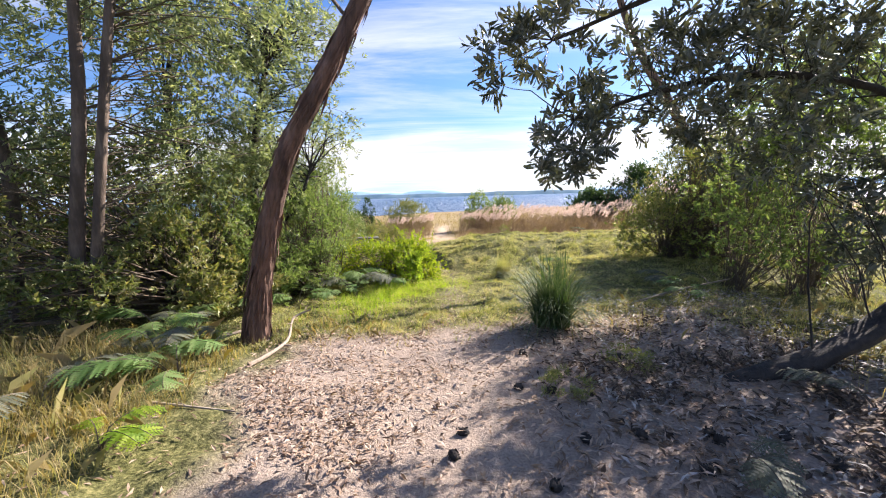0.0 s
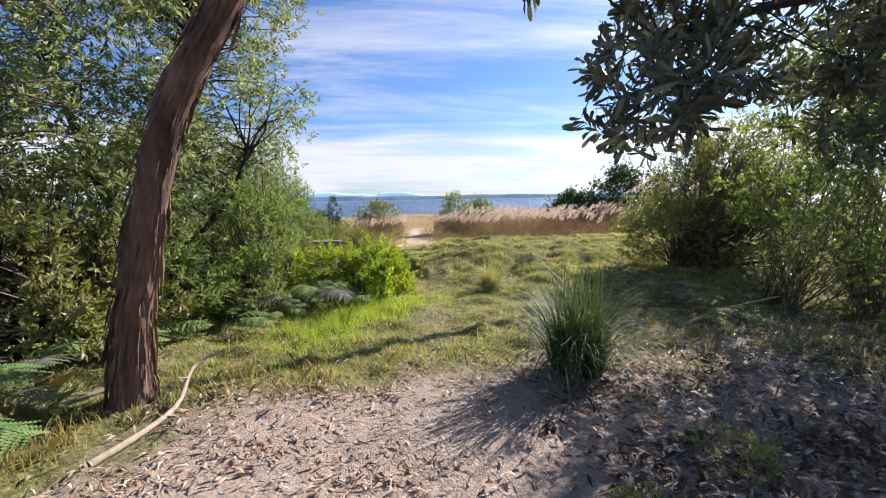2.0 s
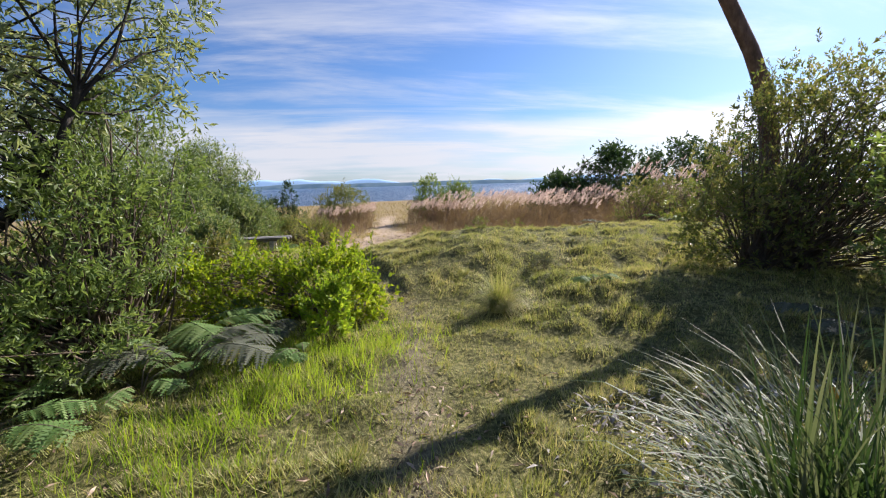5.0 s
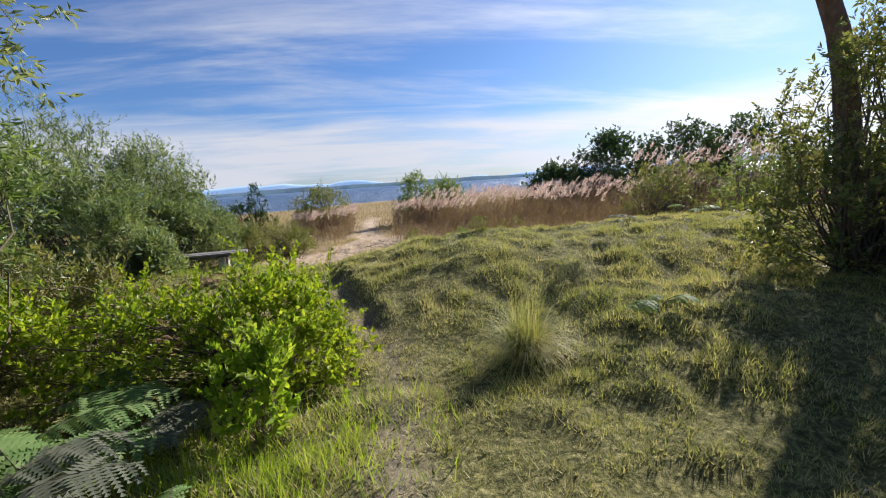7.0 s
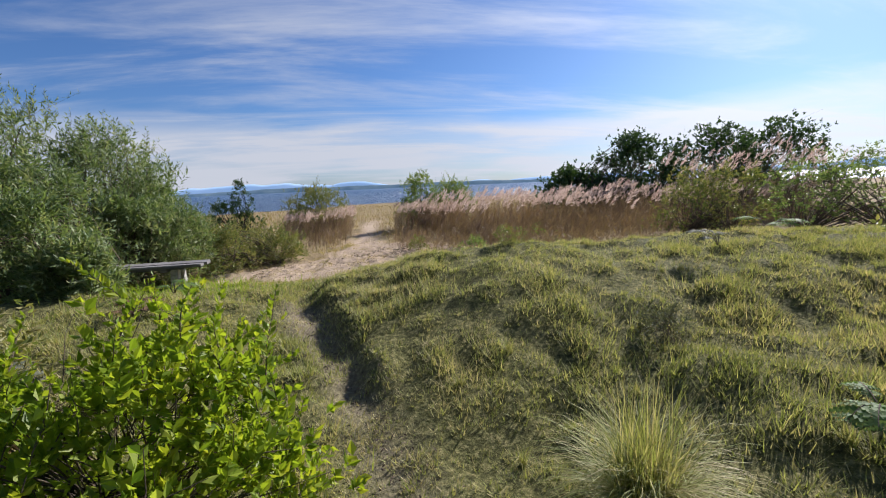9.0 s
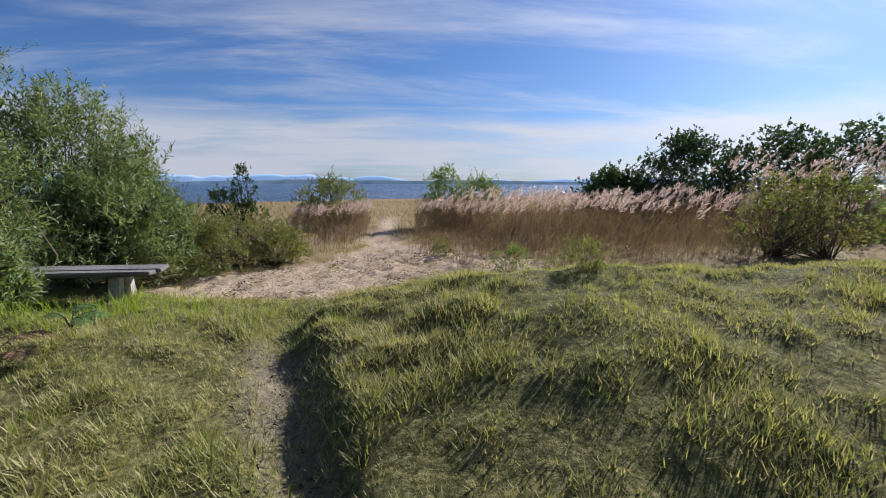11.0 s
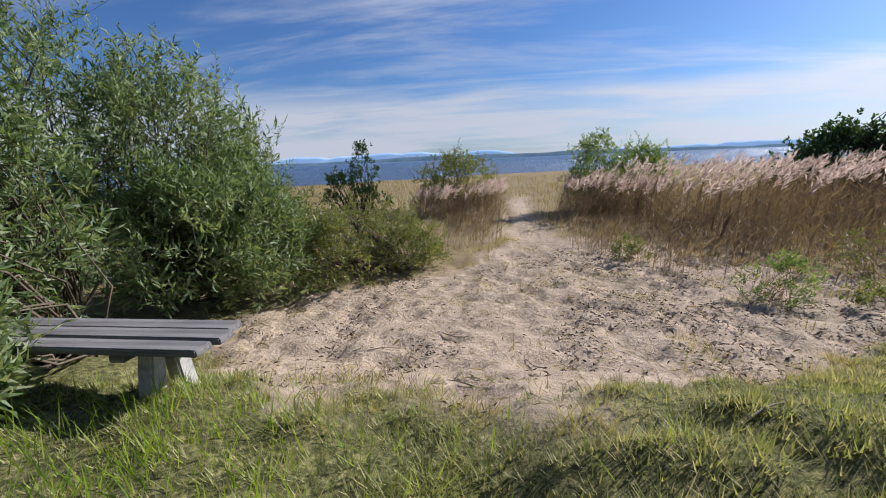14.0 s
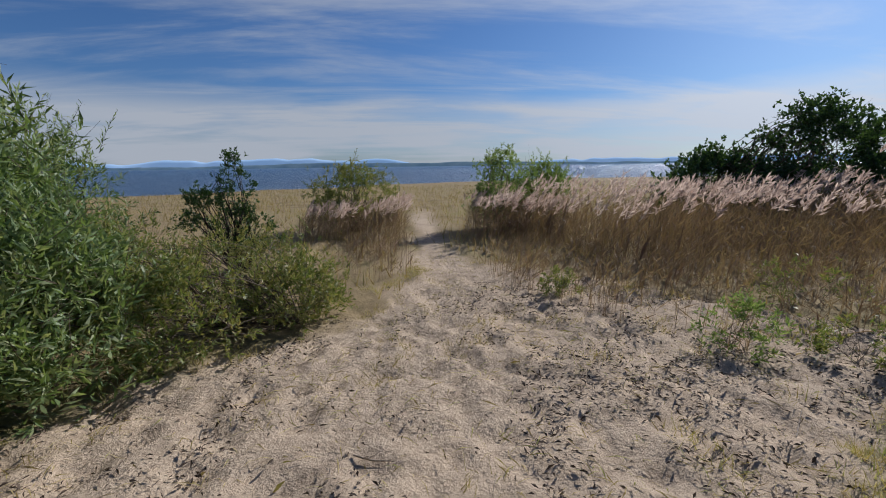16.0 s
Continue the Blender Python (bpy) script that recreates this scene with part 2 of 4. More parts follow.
def bumped(N, L, fac, bsdf, strength, dist):
    b = N.new("ShaderNodeBump")
    b.inputs["Strength"].default_value, b.inputs["Distance"].default_value = strength, dist
    L.new(fac, b.inputs["Height"])
    L.new(b.outputs[0], bsdf.inputs["Normal"])


def leaf_mat(name, colors, trans=0.35, rough=0.45, big=0.9, trans_tint=(1.25, 1.2, 0.55)):
    """Leaves: each its own tone, with slow drifts over the plant; light comes through them."""
    mt, N, L, b, out = material(name)
    g = N.new("ShaderNodeNewGeometry")
    n = noise_node(N, L, big, 3)
    a = N.new("ShaderNodeMath")
    a.operation = "MULTIPLY_ADD"
    L.new(n, a.inputs[0])
    a.inputs[1].default_value, a.inputs[2].default_value = 0.9, -0.2
    s = N.new("ShaderNodeMath")
    s.operation = "MULTIPLY_ADD"
    L.new(g.outputs["Random Per Island"], s.inputs[0])
    s.inputs[1].default_value = 0.62
    L.new(a.outputs[0], s.inputs[2])
    k = len(colors) - 1
    col = ramp(N, L, s.outputs[0], [(0.12 + 0.76 * i / k, c) for i, c in enumerate(colors)])
    L.new(col, b.inputs["Base Color"])
    b.inputs["Roughness"].default_value = rough
    b.inputs["Specular IOR Level"].default_value = 0.35
    tr = N.new("ShaderNodeBsdfTranslucent")
    tm = N.new("ShaderNodeMix")
    tm.data_type, tm.blend_type = "RGBA", "MULTIPLY"
    tm.inputs[0].default_value = 1
    L.new(col, tm.inputs[6])
    tm.inputs[7].default_value = (*trans_tint, 1)
    L.new(tm.outputs[2], tr.inputs[0])
    mx = N.new("ShaderNodeMixShader")
    mx.inputs[0].default_value = trans
    L.new(b.outputs[0], mx.inputs[1])
    L.new(tr.outputs[0], mx.inputs[2])
    L.new(mx.outputs[0], out.inputs[0])
    return mt


def bark_mat(name, colors, scale=14, stretch=(1, 1, 0.16), bump=0.9):
    mt, N, L, b, out = material(name)
    n = noise_node(N, L, scale, 8, 0.7, stretch)
    n2 = noise_node(N, L, 2.2, 3)
    a = N.new("ShaderNodeMath")
    a.operation = "MULTIPLY_ADD"
    a.inputs[1].default_value = 0.45
    L.new(n2, a.inputs[0])
    s = N.new("ShaderNodeMath")
    s.operation = "MULTIPLY"
    s.inputs[1].default_value = 0.62
    L.new(n, s.inputs[0])
    L.new(s.outputs[0], a.inputs[2])
    k = len(colors) - 1
    L.new(ramp(N, L, a.outputs[0], [(0.30 + 0.42 * i / k, c) for i, c in enumerate(colors)]), b.inputs["Base Color"])
    b.inputs["Roughness"].default_value = 0.9
    bumped(N, L, n, b, bump, 0.03)
    return mt


M_GUM = leaf_mat("leaf_grey_green", [(0.09, 0.12, 0.06), (0.16, 0.205, 0.10), (0.27, 0.315, 0.155), (0.40, 0.42, 0.22)], 0.46, trans_tint=(1.15, 1.15, 0.7))
M_WATTLE = leaf_mat("leaf_light_green", [(0.095, 0.15, 0.042), (0.165, 0.235, 0.07), (0.26, 0.325, 0.115)], 0.5, trans_tint=(1.15, 1.15, 0.65))
M_LIME = leaf_mat("leaf_lime", [(0.092, 0.161, 0.014), (0.184, 0.276, 0.021), (0.276, 0.368, 0.029), (0.345, 0.391, 0.034)], 0.58)
M_BANKSIA = leaf_mat("leaf_banksia", [(0.04, 0.05, 0.038), (0.085, 0.097, 0.07), (0.17, 0.178, 0.135)], 0.16, 0.38)
M_DARK = leaf_mat("leaf_dark_green", [(0.024, 0.054, 0.022), (0.042, 0.084, 0.029), (0.072, 0.126, 0.036)], 0.35)
M_WILLOW = leaf_mat("leaf_willow", [(0.062, 0.106, 0.039), (0.123, 0.185, 0.067), (0.19, 0.263, 0.106), (0.30, 0.336, 0.18)], 0.42, 0.5, trans_tint=(1.2, 1.15, 0.6))
M_OLIVE = leaf_mat("leaf_olive", [(0.083, 0.125, 0.033), (0.141, 0.184, 0.059), (0.217, 0.233, 0.083), (0.316, 0.283, 0.133)], 0.43)
M_FERN = leaf_mat("fern_green", [(0.084, 0.168, 0.042), (0.14, 0.238, 0.07), (0.224, 0.308, 0.112)], 0.42, 0.65)
M_FERN_PALE = leaf_mat("fern_grey", [(0.068, 0.082, 0.054), (0.109, 0.122, 0.082), (0.19, 0.195, 0.14)], 0.3, 0.7)
M_FERN_BROWN = leaf_mat("fern_brown", [(0.10, 0.06, 0.03), (0.19, 0.11, 0.06), (0.27, 0.18, 0.10)], 0.25, 0.8)
M_GRASS = leaf_mat("grass_blades", [(0.12, 0.15, 0.04), (0.235, 0.275, 0.078), (0.36, 0.39, 0.13), (0.451, 0.421, 0.195), (0.537, 0.464, 0.281)], 0.45, 0.6, 0.75, (1.15, 1.1, 0.65))
M_LUSH = leaf_mat("lush_grass", [(0.108, 0.192, 0.018), (0.18, 0.3, 0.024), (0.276, 0.384, 0.036), (0.36, 0.432, 0.072)], 0.58, 0.6)
M_DRY = leaf_mat("dry_grass", [(0.194, 0.158, 0.071), (0.306, 0.245, 0.112), (0.428, 0.347, 0.184), (0.255, 0.265, 0.082)], 0.48, 0.7)
M_TUSSOCK = leaf_mat("tussock_blades", [(0.03, 0.058, 0.02), (0.052, 0.095, 0.028), (0.09, 0.135, 0.045), (0.17, 0.18, 0.11)], 0.26, 0.6, trans_tint=(1.1, 1.15, 0.7))
M_REED = leaf_mat("reed_stalks", [(0.13, 0.085, 0.065), (0.20, 0.135, 0.105), (0.29, 0.205, 0.16), (0.24, 0.18, 0.115)], 0.3, 0.7)
M_MARSH = leaf_mat("marsh_grass", [(0.17, 0.125, 0.06), (0.27, 0.20, 0.10), (0.36, 0.28, 0.15), (0.24, 0.22, 0.09)], 0.4, 0.7)
M_PLUME = leaf_mat("reed_plumes", [(0.36, 0.28, 0.24), (0.50, 0.41, 0.36), (0.64, 0.55, 0.49)], 0.58, 0.9, trans_tint=(1.1, 1.0, 0.9))
M_LITTER = leaf_mat("dead_leaves", [(0.1, 0.064, 0.043), (0.227, 0.149, 0.1), (0.383, 0.27, 0.191), (0.539, 0.425, 0.34)], 0.12, 0.7, 0.5)
M_SILVER = leaf_mat("silver_dead_leaves", [(0.10, 0.088, 0.078), (0.29, 0.26, 0.235), (0.52, 0.48, 0.44)], 0.1, 0.55, 0.5)
M_SCRAP = leaf_mat("dark_leaf_scraps", [(0.035, 0.025, 0.018), (0.08, 0.055, 0.038), (0.16, 0.115, 0.08)], 0.08, 0.8, 0.5)
M_BARK = bark_mat("stringy_bark", [(0.03, 0.018, 0.014), (0.085, 0.05, 0.036), (0.19, 0.11, 0.08), (0.32, 0.21, 0.16)], 11, (1, 1, 0.12), 1.0)
M_BARK_GREY = bark_mat("grey_bark", [(0.03, 0.022, 0.017), (0.09, 0.065, 0.048), (0.22, 0.165, 0.125)], 9, (1, 1, 0.2), 1.0)
M_BARK_DARK = bark_mat("dark_bark", [(0.010, 0.008, 0.007), (0.028, 0.023, 0.019), (0.065, 0.053, 0.043)], 16, (1, 1, 0.4))
M_TWIG = bark_mat("twigs", [(0.04, 0.03, 0.022), (0.10, 0.075, 0.05), (0.17, 0.13, 0.09)], 20, bump=0.3)
M_STICK = bark_mat("bare_stick", [(0.16, 0.12, 0.085), (0.30, 0.24, 0.18), (0.42, 0.35, 0.27)], 20, bump=0.4)


def ground_mat():
    mt, N, L, b, out = material("earth_grass_and_sand")

    def attr(name):
        a = N.new("ShaderNodeAttribute")
        a.attribute_name = name
        return a.outputs["Fac"]

    def mixed(f, a, c):
        m = N.new("ShaderNodeMix")
        m.data_type = "RGBA"
        L.new(f, m.inputs[0])
        L.new(a, m.inputs[6])
        L.new(c, m.inputs[7])
        return m.outputs[2]
    fine, mid, wide = noise_node(N, L, 45, 6, 0.7), noise_node(N, L, 7, 6, 0.65), noise_node(N, L, 0.9, 4)
    turf = ramp(N, L, noise_node(N, L, 22, 7, 0.75), [(0.34, (0.035, 0.034, 0.015)), (0.5, (0.115, 0.115, 0.042)), (0.64, (0.28, 0.25, 0.11))])
    earth = ramp(N, L, fine, [(0.25, (0.15, 0.115, 0.09)), (0.5, (0.32, 0.255, 0.205)), (0.75, (0.43, 0.355, 0.295))])
    beach = ramp(N, L, fine, [(0.2, (0.33, 0.245, 0.165)), (0.45, (0.48, 0.37, 0.26)), (0.8, (0.54, 0.43, 0.315))])
    stain = ramp(N, L, mid, [(0.38, (0.18, 0.135, 0.095)), (0.54, (0.40, 0.315, 0.23))])
    beach = mixed(ramp(N, L, wide, [(0.45, (0.15,) * 3), (0.6, (0.6,) * 3)]), beach, stain)
    pit = noise_node(N, L, 6, 5, 0.7)
    grit = ramp(N, L, pit, [(0.30, (0.14, 0.11, 0.08)), (0.42, (0.34, 0.27, 0.20))])
    beach = mixed(ramp(N, L, pit, [(0.32, (0.75,) * 3), (0.43, (0.0,) * 3)]), beach, grit)
    field = ramp(N, L, wide, [(0.3, (0.17, 0.13, 0.065)), (0.5, (0.28, 0.21, 0.115)), (0.7, (0.24, 0.20, 0.09))])
    c = mixed(attr("field"), turf, field)
    c = mixed(attr("soil"), c, earth)
    c = mixed(attr("sand"), c, beach)
    L.new(c, b.inputs["Base Color"])
    b.inputs["Roughness"].default_value = 0.95
    b.inputs["Specular IOR Level"].default_value = 0.1
    add = N.new("ShaderNodeMath")
    add.operation = "MULTIPLY_ADD"
    add.inputs[1].default_value = 0.3
    L.new(fine, add.inputs[0])
    L.new(mid, add.inputs[2])
    bumped(N, L, add.outputs[0], b, 0.8, 0.06)
    return mt


def water_mat():
    mt, N, L, b, out = material("lake_water")
    b.inputs["Base Color"].default_value = (0.035, 0.10, 0.19, 1)
    b.inputs["Roughness"].default_value = 0.28
    b.inputs["IOR"].default_value = 1.33
    n = noise_node(N, L, 0.9, 5, 0.65, (1, 2.2, 1))
    bumped(N, L, n, b, 1.0, 0.9)
    wide = noise_node(N, L, 0.012, 4, 0.6, (1, 3, 1))
    L.new(ramp(N, L, wide, [(0.35, (0.02, 0.07, 0.15)), (0.65, (0.035, 0.10, 0.20))]), b.inputs["Base Color"])
    return mt


def far_glow_mat(name, c1, c2, scale):
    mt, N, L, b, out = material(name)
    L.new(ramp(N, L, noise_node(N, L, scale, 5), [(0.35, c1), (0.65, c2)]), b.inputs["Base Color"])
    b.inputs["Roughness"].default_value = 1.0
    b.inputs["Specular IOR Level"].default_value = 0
    # added glow in the base colour, standing in for light and haze over distance
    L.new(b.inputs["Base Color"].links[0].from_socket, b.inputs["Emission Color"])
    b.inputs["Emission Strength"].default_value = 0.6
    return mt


# ---- ground, water, far shore ----
def graded(lo, hi, step, far_lo, far_hi):
    a = list(np.arange(lo, hi + step / 2, step))
    s = step
    while a[-1] < far_hi:
        s *= 1.22
        a.append(min(a[-1] + s, far_hi))
    s = step
    while a[0] > far_lo:
        s *= 1.22
        a.insert(0, max(a[0] - s, far_lo))
    return np.array(a)


def make_ground():
    xs, ys = graded(-4, 5, 0.08, -4600, 4600), graded(1, 19, 0.08, -4600, 4600)
    X, Y = np.meshgrid(xs, ys)
    x, y = X.ravel(), Y.ravel()
    z = height(x, y)
    s, so = sand(x, y), soil(x, y)
    nx, ny = len(xs), len(ys)
    i, j = np.meshgrid(np.arange(ny - 1), np.arange(nx - 1), indexing="ij")
    k = (i * nx + j).ravel()
    me = mesh_of("ground", np.stack([x, y, z], 1), np.stack([k, k + 1, k + nx + 1, k + nx], 1), ground_mat(), smooth=True)
    for name, v in (("sand", s), ("soil", so), ("field", sm(y + 1.2 * vnoise(x, y, 1.3, 15), 15.5, 19))):
        me.attributes.new(name, "FLOAT", "POINT").data.foreach_set("value", v.astype(np.float32))
    tagged(new("ground", me), "grassy and sandy ground running down to the lake", "ground", kind="structure")


make_ground()


def make_water():
    v = [(-4600, 20, WATER_Z), (4600, 20, WATER_Z), (4600, 4600, WATER_Z), (-4600, 4600, WATER_Z)]
    tagged(new("water", mesh_of("water", v, np.array([[0, 1, 2, 3]]), water_mat())), "wide blue rippled lake reaching to the far shore", "lake", kind="structure")


make_water()


def far_ridge(name, label, y0, hmin, hmax, scale, mat, seed):
    xs = np.linspace(-6500, 6500, 520)
    h = hmin + (hmax - hmin) * np.clip(0.5 + 0.5 * vnoise(xs, xs * 0, scale, seed) + 0.25 * vnoise(xs, xs * 0, scale / 4, seed + 1) + 0.12 * vnoise(xs, xs * 0, scale / 15, seed + 2), 0.02, 2)
    y = y0 - (xs / 4200) ** 2 * 900
    rows = [np.stack([xs, y - 60, xs * 0 + WATER_Z - 1], 1), np.stack([xs, y - 20, WATER_Z + h * 0.7], 1), np.stack([xs, y, WATER_Z + h], 1), np.stack([xs, y + 80, xs * 0 + WATER_Z - 1], 1)]
    n = len(xs)
    k = np.concatenate([np.arange(n - 1) + r * n for r in range(3)])
    tagged(new(name, mesh_of(name, np.concatenate(rows), np.stack([k, k + 1, k + n + 1, k + n], 1), mat, smooth=True)), label, "backdrop", kind="structure")


# bluish tones carry painted distance haze; both ridges also glow faintly
far_ridge("backdrop_shore", "low dark wooded far shore across the lake", 3000, 12, 30, 700, far_glow_mat("far_woods", (0.05, 0.085, 0.12), (0.09, 0.13, 0.16), 0.01), 21)
far_ridge("backdrop_hills", "pale blue distant hills beyond the lake", 4200, 5, 95, 1500, far_glow_mat("far_hills", (0.22, 0.33, 0.47), (0.27, 0.38, 0.52), 0.002), 29)


# ---- plants ----
def clumps(blobs, per_blob, rng):
    """Centres, radii and outward ways of leaf clumps over a set of ellipsoids (x, y, z, rx, ry, rz)."""
    C, R, O = [], [], []
    for (x, y, z, a, b, c), k in zip(blobs, per_blob):
        d = unit(rng.normal(size=(k, 3)))
        d[:, 2] = np.where(d[:, 2] < -0.8, -d[:, 2], d[:, 2])
        r = rng.uniform(0.45, 1.08, (k, 1)) ** 0.6
        C.append(np.array([x, y, z]) + d * r * np.array([a, b, c]))
        R.append(np.minimum(rng.uniform(0.16, 0.34, k) * (a * b * c) ** (1 / 3), 0.30))
        O.append(d)
    return np.concatenate(C), np.concatenate(R), np.concatenate(O)


def foliage(C, R, O, sprigs, leaves, L, W, rng, droop=0.0, spread=0.85, upward=0.4, step=0.22, blunt=False):
    """Sprigs round each clump, each with its leaves along a short axis."""
    n = len(C) * sprigs
    ci = np.repeat(np.arange(len(C)), sprigs)
    p = C[ci] + rng.normal(size=(n, 3)) * R[ci][:, None] * 0.6
    ax = unit(O[ci] * 0.8 + rng.normal(size=(n, 3)) * 0.6 + np.array([0, 0, upward - droop]))
    m = n * leaves
    si = np.repeat(np.arange(n), leaves)
    k = np.tile(np.arange(leaves), n)
    base = p[si] + ax[si] * (k * L * step)[:, None] * rng.uniform(0.7, 1.3, (m, 1))
    side = unit(np.cross(ax[si], rng.normal(size=(m, 3))))
    d = ax[si] * 0.75 + side * spread + np.array([0, 0, -droop])
    return leaf_quads(base, d, 1.15 * L * rng.uniform(0.65, 1.25, m), 1.45 * W * rng.uniform(0.7, 1.25, m), rng, blunt=blunt)


def shoots(C, R, n, length, L, W, rng, tilt=0.35, lift=0.0):
    """Upright leafy shoots rising out of the upper clumps: leaves, and the stems' end points."""
    pick = rng.choice(len(C), n, p=(lambda w: w / w.sum())(np.exp((C[:, 2] - C[:, 2].min()) / max(np.ptp(C[:, 2]), 0.1) * 1.5)))
    a = C[pick] + rng.normal(size=(n, 3)) * R[pick][:, None] * 0.7
    d = unit(rng.normal(size=(n, 3)) * tilt + np.array([0, 0, 1.0]))
    ln = length * rng.uniform(0.45, 1.15, n)
    m = max(6, int(length / (L * 0.24)))
    i, k = np.repeat(np.arange(n), m), np.tile(np.arange(m) / m, n)
    sag = np.stack([d[:, 0], d[:, 1], -0.25 * np.ones(n)], 1) * (ln * 0.3)[:, None]
    base = a[i] + d[i] * (ln[i] * k)[:, None] + sag[i] * (k ** 2)[:, None]
    side = unit(np.cross(d[i], rng.normal(size=(n * m, 3))))
    size = (1.1 - 0.55 * k) * rng.uniform(0.8, 1.2, n * m)
    v, q = leaf_quads(base, d[i] * 0.8 + side * 0.75, L * size, W * size, rng)
    return v, q, a, a + d * ln[:, None] + sag


def limb(a, b, r0, r1, rng, bend=0.12, sides=5, n=6, sag=0.0):
    a, b = np.asarray(a, float), np.asarray(b, float)
    d = np.linalg.norm(b - a)
    t = np.linspace(0, 1, n)[:, None]
    w = np.sin(np.pi * t)
    off = rng.normal(size=3) * d * bend
    jit = rng.normal(size=(n, 3)) * d * 0.02 * np.sin(np.pi * t)
    return tube(a + (b - a) * t + w * off + jit - np.array([0, 0, 1]) * sag * w, r0 + (r1 - r0) * t[:, 0], sides)


def plant(name, label, cat, stems, blobs, per_blob, sprigs, leaves, L, W, leaf_mt, wood_mt, seed, group="", droop=0.0, step=0.22, twig=0.012, trunks=(), upward=0.4, foot=True, spread=0.85, rough=0.06, blunt=False, sprays=(0, 0.0)):
    """A shrub or tree: stems (foot points), optional thick trunks (points, radii), clumps of leaves on limbs."""
    rng = np.random.default_rng(seed)
    x, y = stems[0][:2]
    root = new(name)
    root.location = (x, y, float(height(x, y)))
    tagged(root, label, cat, group)
    o = np.array(root.location)
    C, R, O = clumps(blobs, per_blob, rng)
    gz = height(C[:, 0], C[:, 1], False) + 0.04
    C[:, 2] = np.maximum(C[:, 2], gz + R * 0.5)
    v, q = foliage(C, R, O, sprigs, leaves, L, W, rng, droop, spread, upward, step, blunt)
    v[:, 2] = np.maximum(v[:, 2], height(v[:, 0], v[:, 1], False) + 0.01)
    wood, green = Pile(), Pile()
    green.add(v - o, q)
    if sprays[0]:
        v, q, sa, sb = shoots(C, R, sprays[0], sprays[1], L * 1.15, W * 1.4, rng)
        green.add(v - o, q)
        for a, b in zip(sa, sb):
            tv, tq = limb(a - o, b - o, 0.0035, 0.0012, rng, 0.04, 3, 4)
            wood.add(tv, tq, 1)
    part("leaves", green.mesh("leaves", leaf_mt), root, kind="stuff")
    tops = []
    for pts, rad in trunks:
        line = spline(pts, 26)
        rr = np.interp(np.linspace(0, 1, 26), np.linspace(0, 1, len(rad)), rad)
        tv, tq = tube(line, rr, 12, rng, rough)
        wood.add(tv - o, tq, 0)
        tops.append(line[6:])
    foots = np.array([(s[0], s[1], float(height(s[0], s[1], False)) - 0.05) for s in stems])
    for c, r in zip(C, R):
        if tops:
            allp = np.concatenate(tops)
            dd = rng.uniform(0.75, 1.35, len(allp)) * np.linalg.norm(allp - c, axis=1) + np.maximum(allp[:, 2] - c[2], 0) * 1.5
            a = allp[np.argmin(dd)]
        else:
            a = foots[rng.integers(len(foots))] + rng.normal(size=3) * np.array([0.08, 0.08, 0])
        ln = np.linalg.norm(c - a)
        tv, tq = limb(a, c, min(twig * (0.5 + ln * 0.5), 0.07), twig * 0.3, rng, 0.1, 3, 5, -0.08 * ln)
        wood.add(tv - o, tq, 1)
        for _ in range(1):
            e = c + rng.normal(size=3) * r * 0.9
            tv, tq = limb(c, e, twig * 0.35, twig * 0.12, rng, 0.1, 3, 3)
            wood.add(tv - o, tq, 1)
    part("trunk" if trunks else "stems", wood.mesh("wood", [wood_mt, M_TWIG if wood_mt != M_BARK_DARK else M_BARK_DARK], True), root)
    return root


def peeling(root, pts, rad, n, seed):
    """Loose strips of bark hanging along a trunk."""
    rng = np.random.default_rng(seed)
    line, o = spline(pts, 60), np.array(root.location)
    rr = np.interp(np.linspace(0, 1, 60), np.linspace(0, 1, len(rad)), rad)
    i = rng.integers(1, 50, n)
    a = rng.uniform(0, 2 * np.pi, n)
    d = np.stack([np.cos(a), np.sin(a), np.zeros(n)], 1)
    P = line[i] + d * (rr[i] * 1.02)[:, None]
    T = unit(line[np.minimum(i + 1, 59)] - line[i])
    v, q = leaf_quads(P, -T + d * rng.uniform(0.02, 0.16, (n, 1)), rng.uniform(0.12, 0.5, n), rng.uniform(0.015, 0.045, n), rng, 0.03, d)
    part("bark_strips", mesh_of("bark_strips", v - o, q, M_BARK), root, "loose peeling strips of bark", "stuff")


TREE = "trees at the wood's edge"
_lean = plant("leaning_tree", "leaning tree with reddish-brown stringy peeling bark beside the track", "tree", [(-2.4, 5.2)],
      [(-0.6, 6.2, 6.6, 1.8, 1.6, 1.2), (-2.2, 5.6, 6.6, 1.6, 1.6, 1.0)], [30, 24], 16, 6, 0.09, 0.016, M_GUM, M_BARK, 1, TREE, 0.35, rough=0.11,
      trunks=[([(-2.42, 5.2, -0.2), (-2.36, 5.14, 0.3), (-2.2, 5.08, 1.0), (-1.85, 5, 2.1), (-1.37, 5, 2.95), (-0.85, 5, 3.85), (-0.2, 5.1, 5.2), (0.0, 5.4, 6.6)], [0.18, 0.14, 0.122, 0.115, 0.108, 0.1, 0.08, 0.05])])
peeling(_lean, [(-2.42, 5.2, -0.2), (-2.36, 5.14, 0.3), (-2.2, 5.08, 1.0), (-1.85, 5, 2.1), (-1.37, 5, 2.95), (-0.85, 5, 3.85), (-0.2, 5.1, 5.2), (0.0, 5.4, 6.6)], [0.18, 0.14, 0.122, 0.115, 0.108, 0.1, 0.08, 0.05], 620, 5)
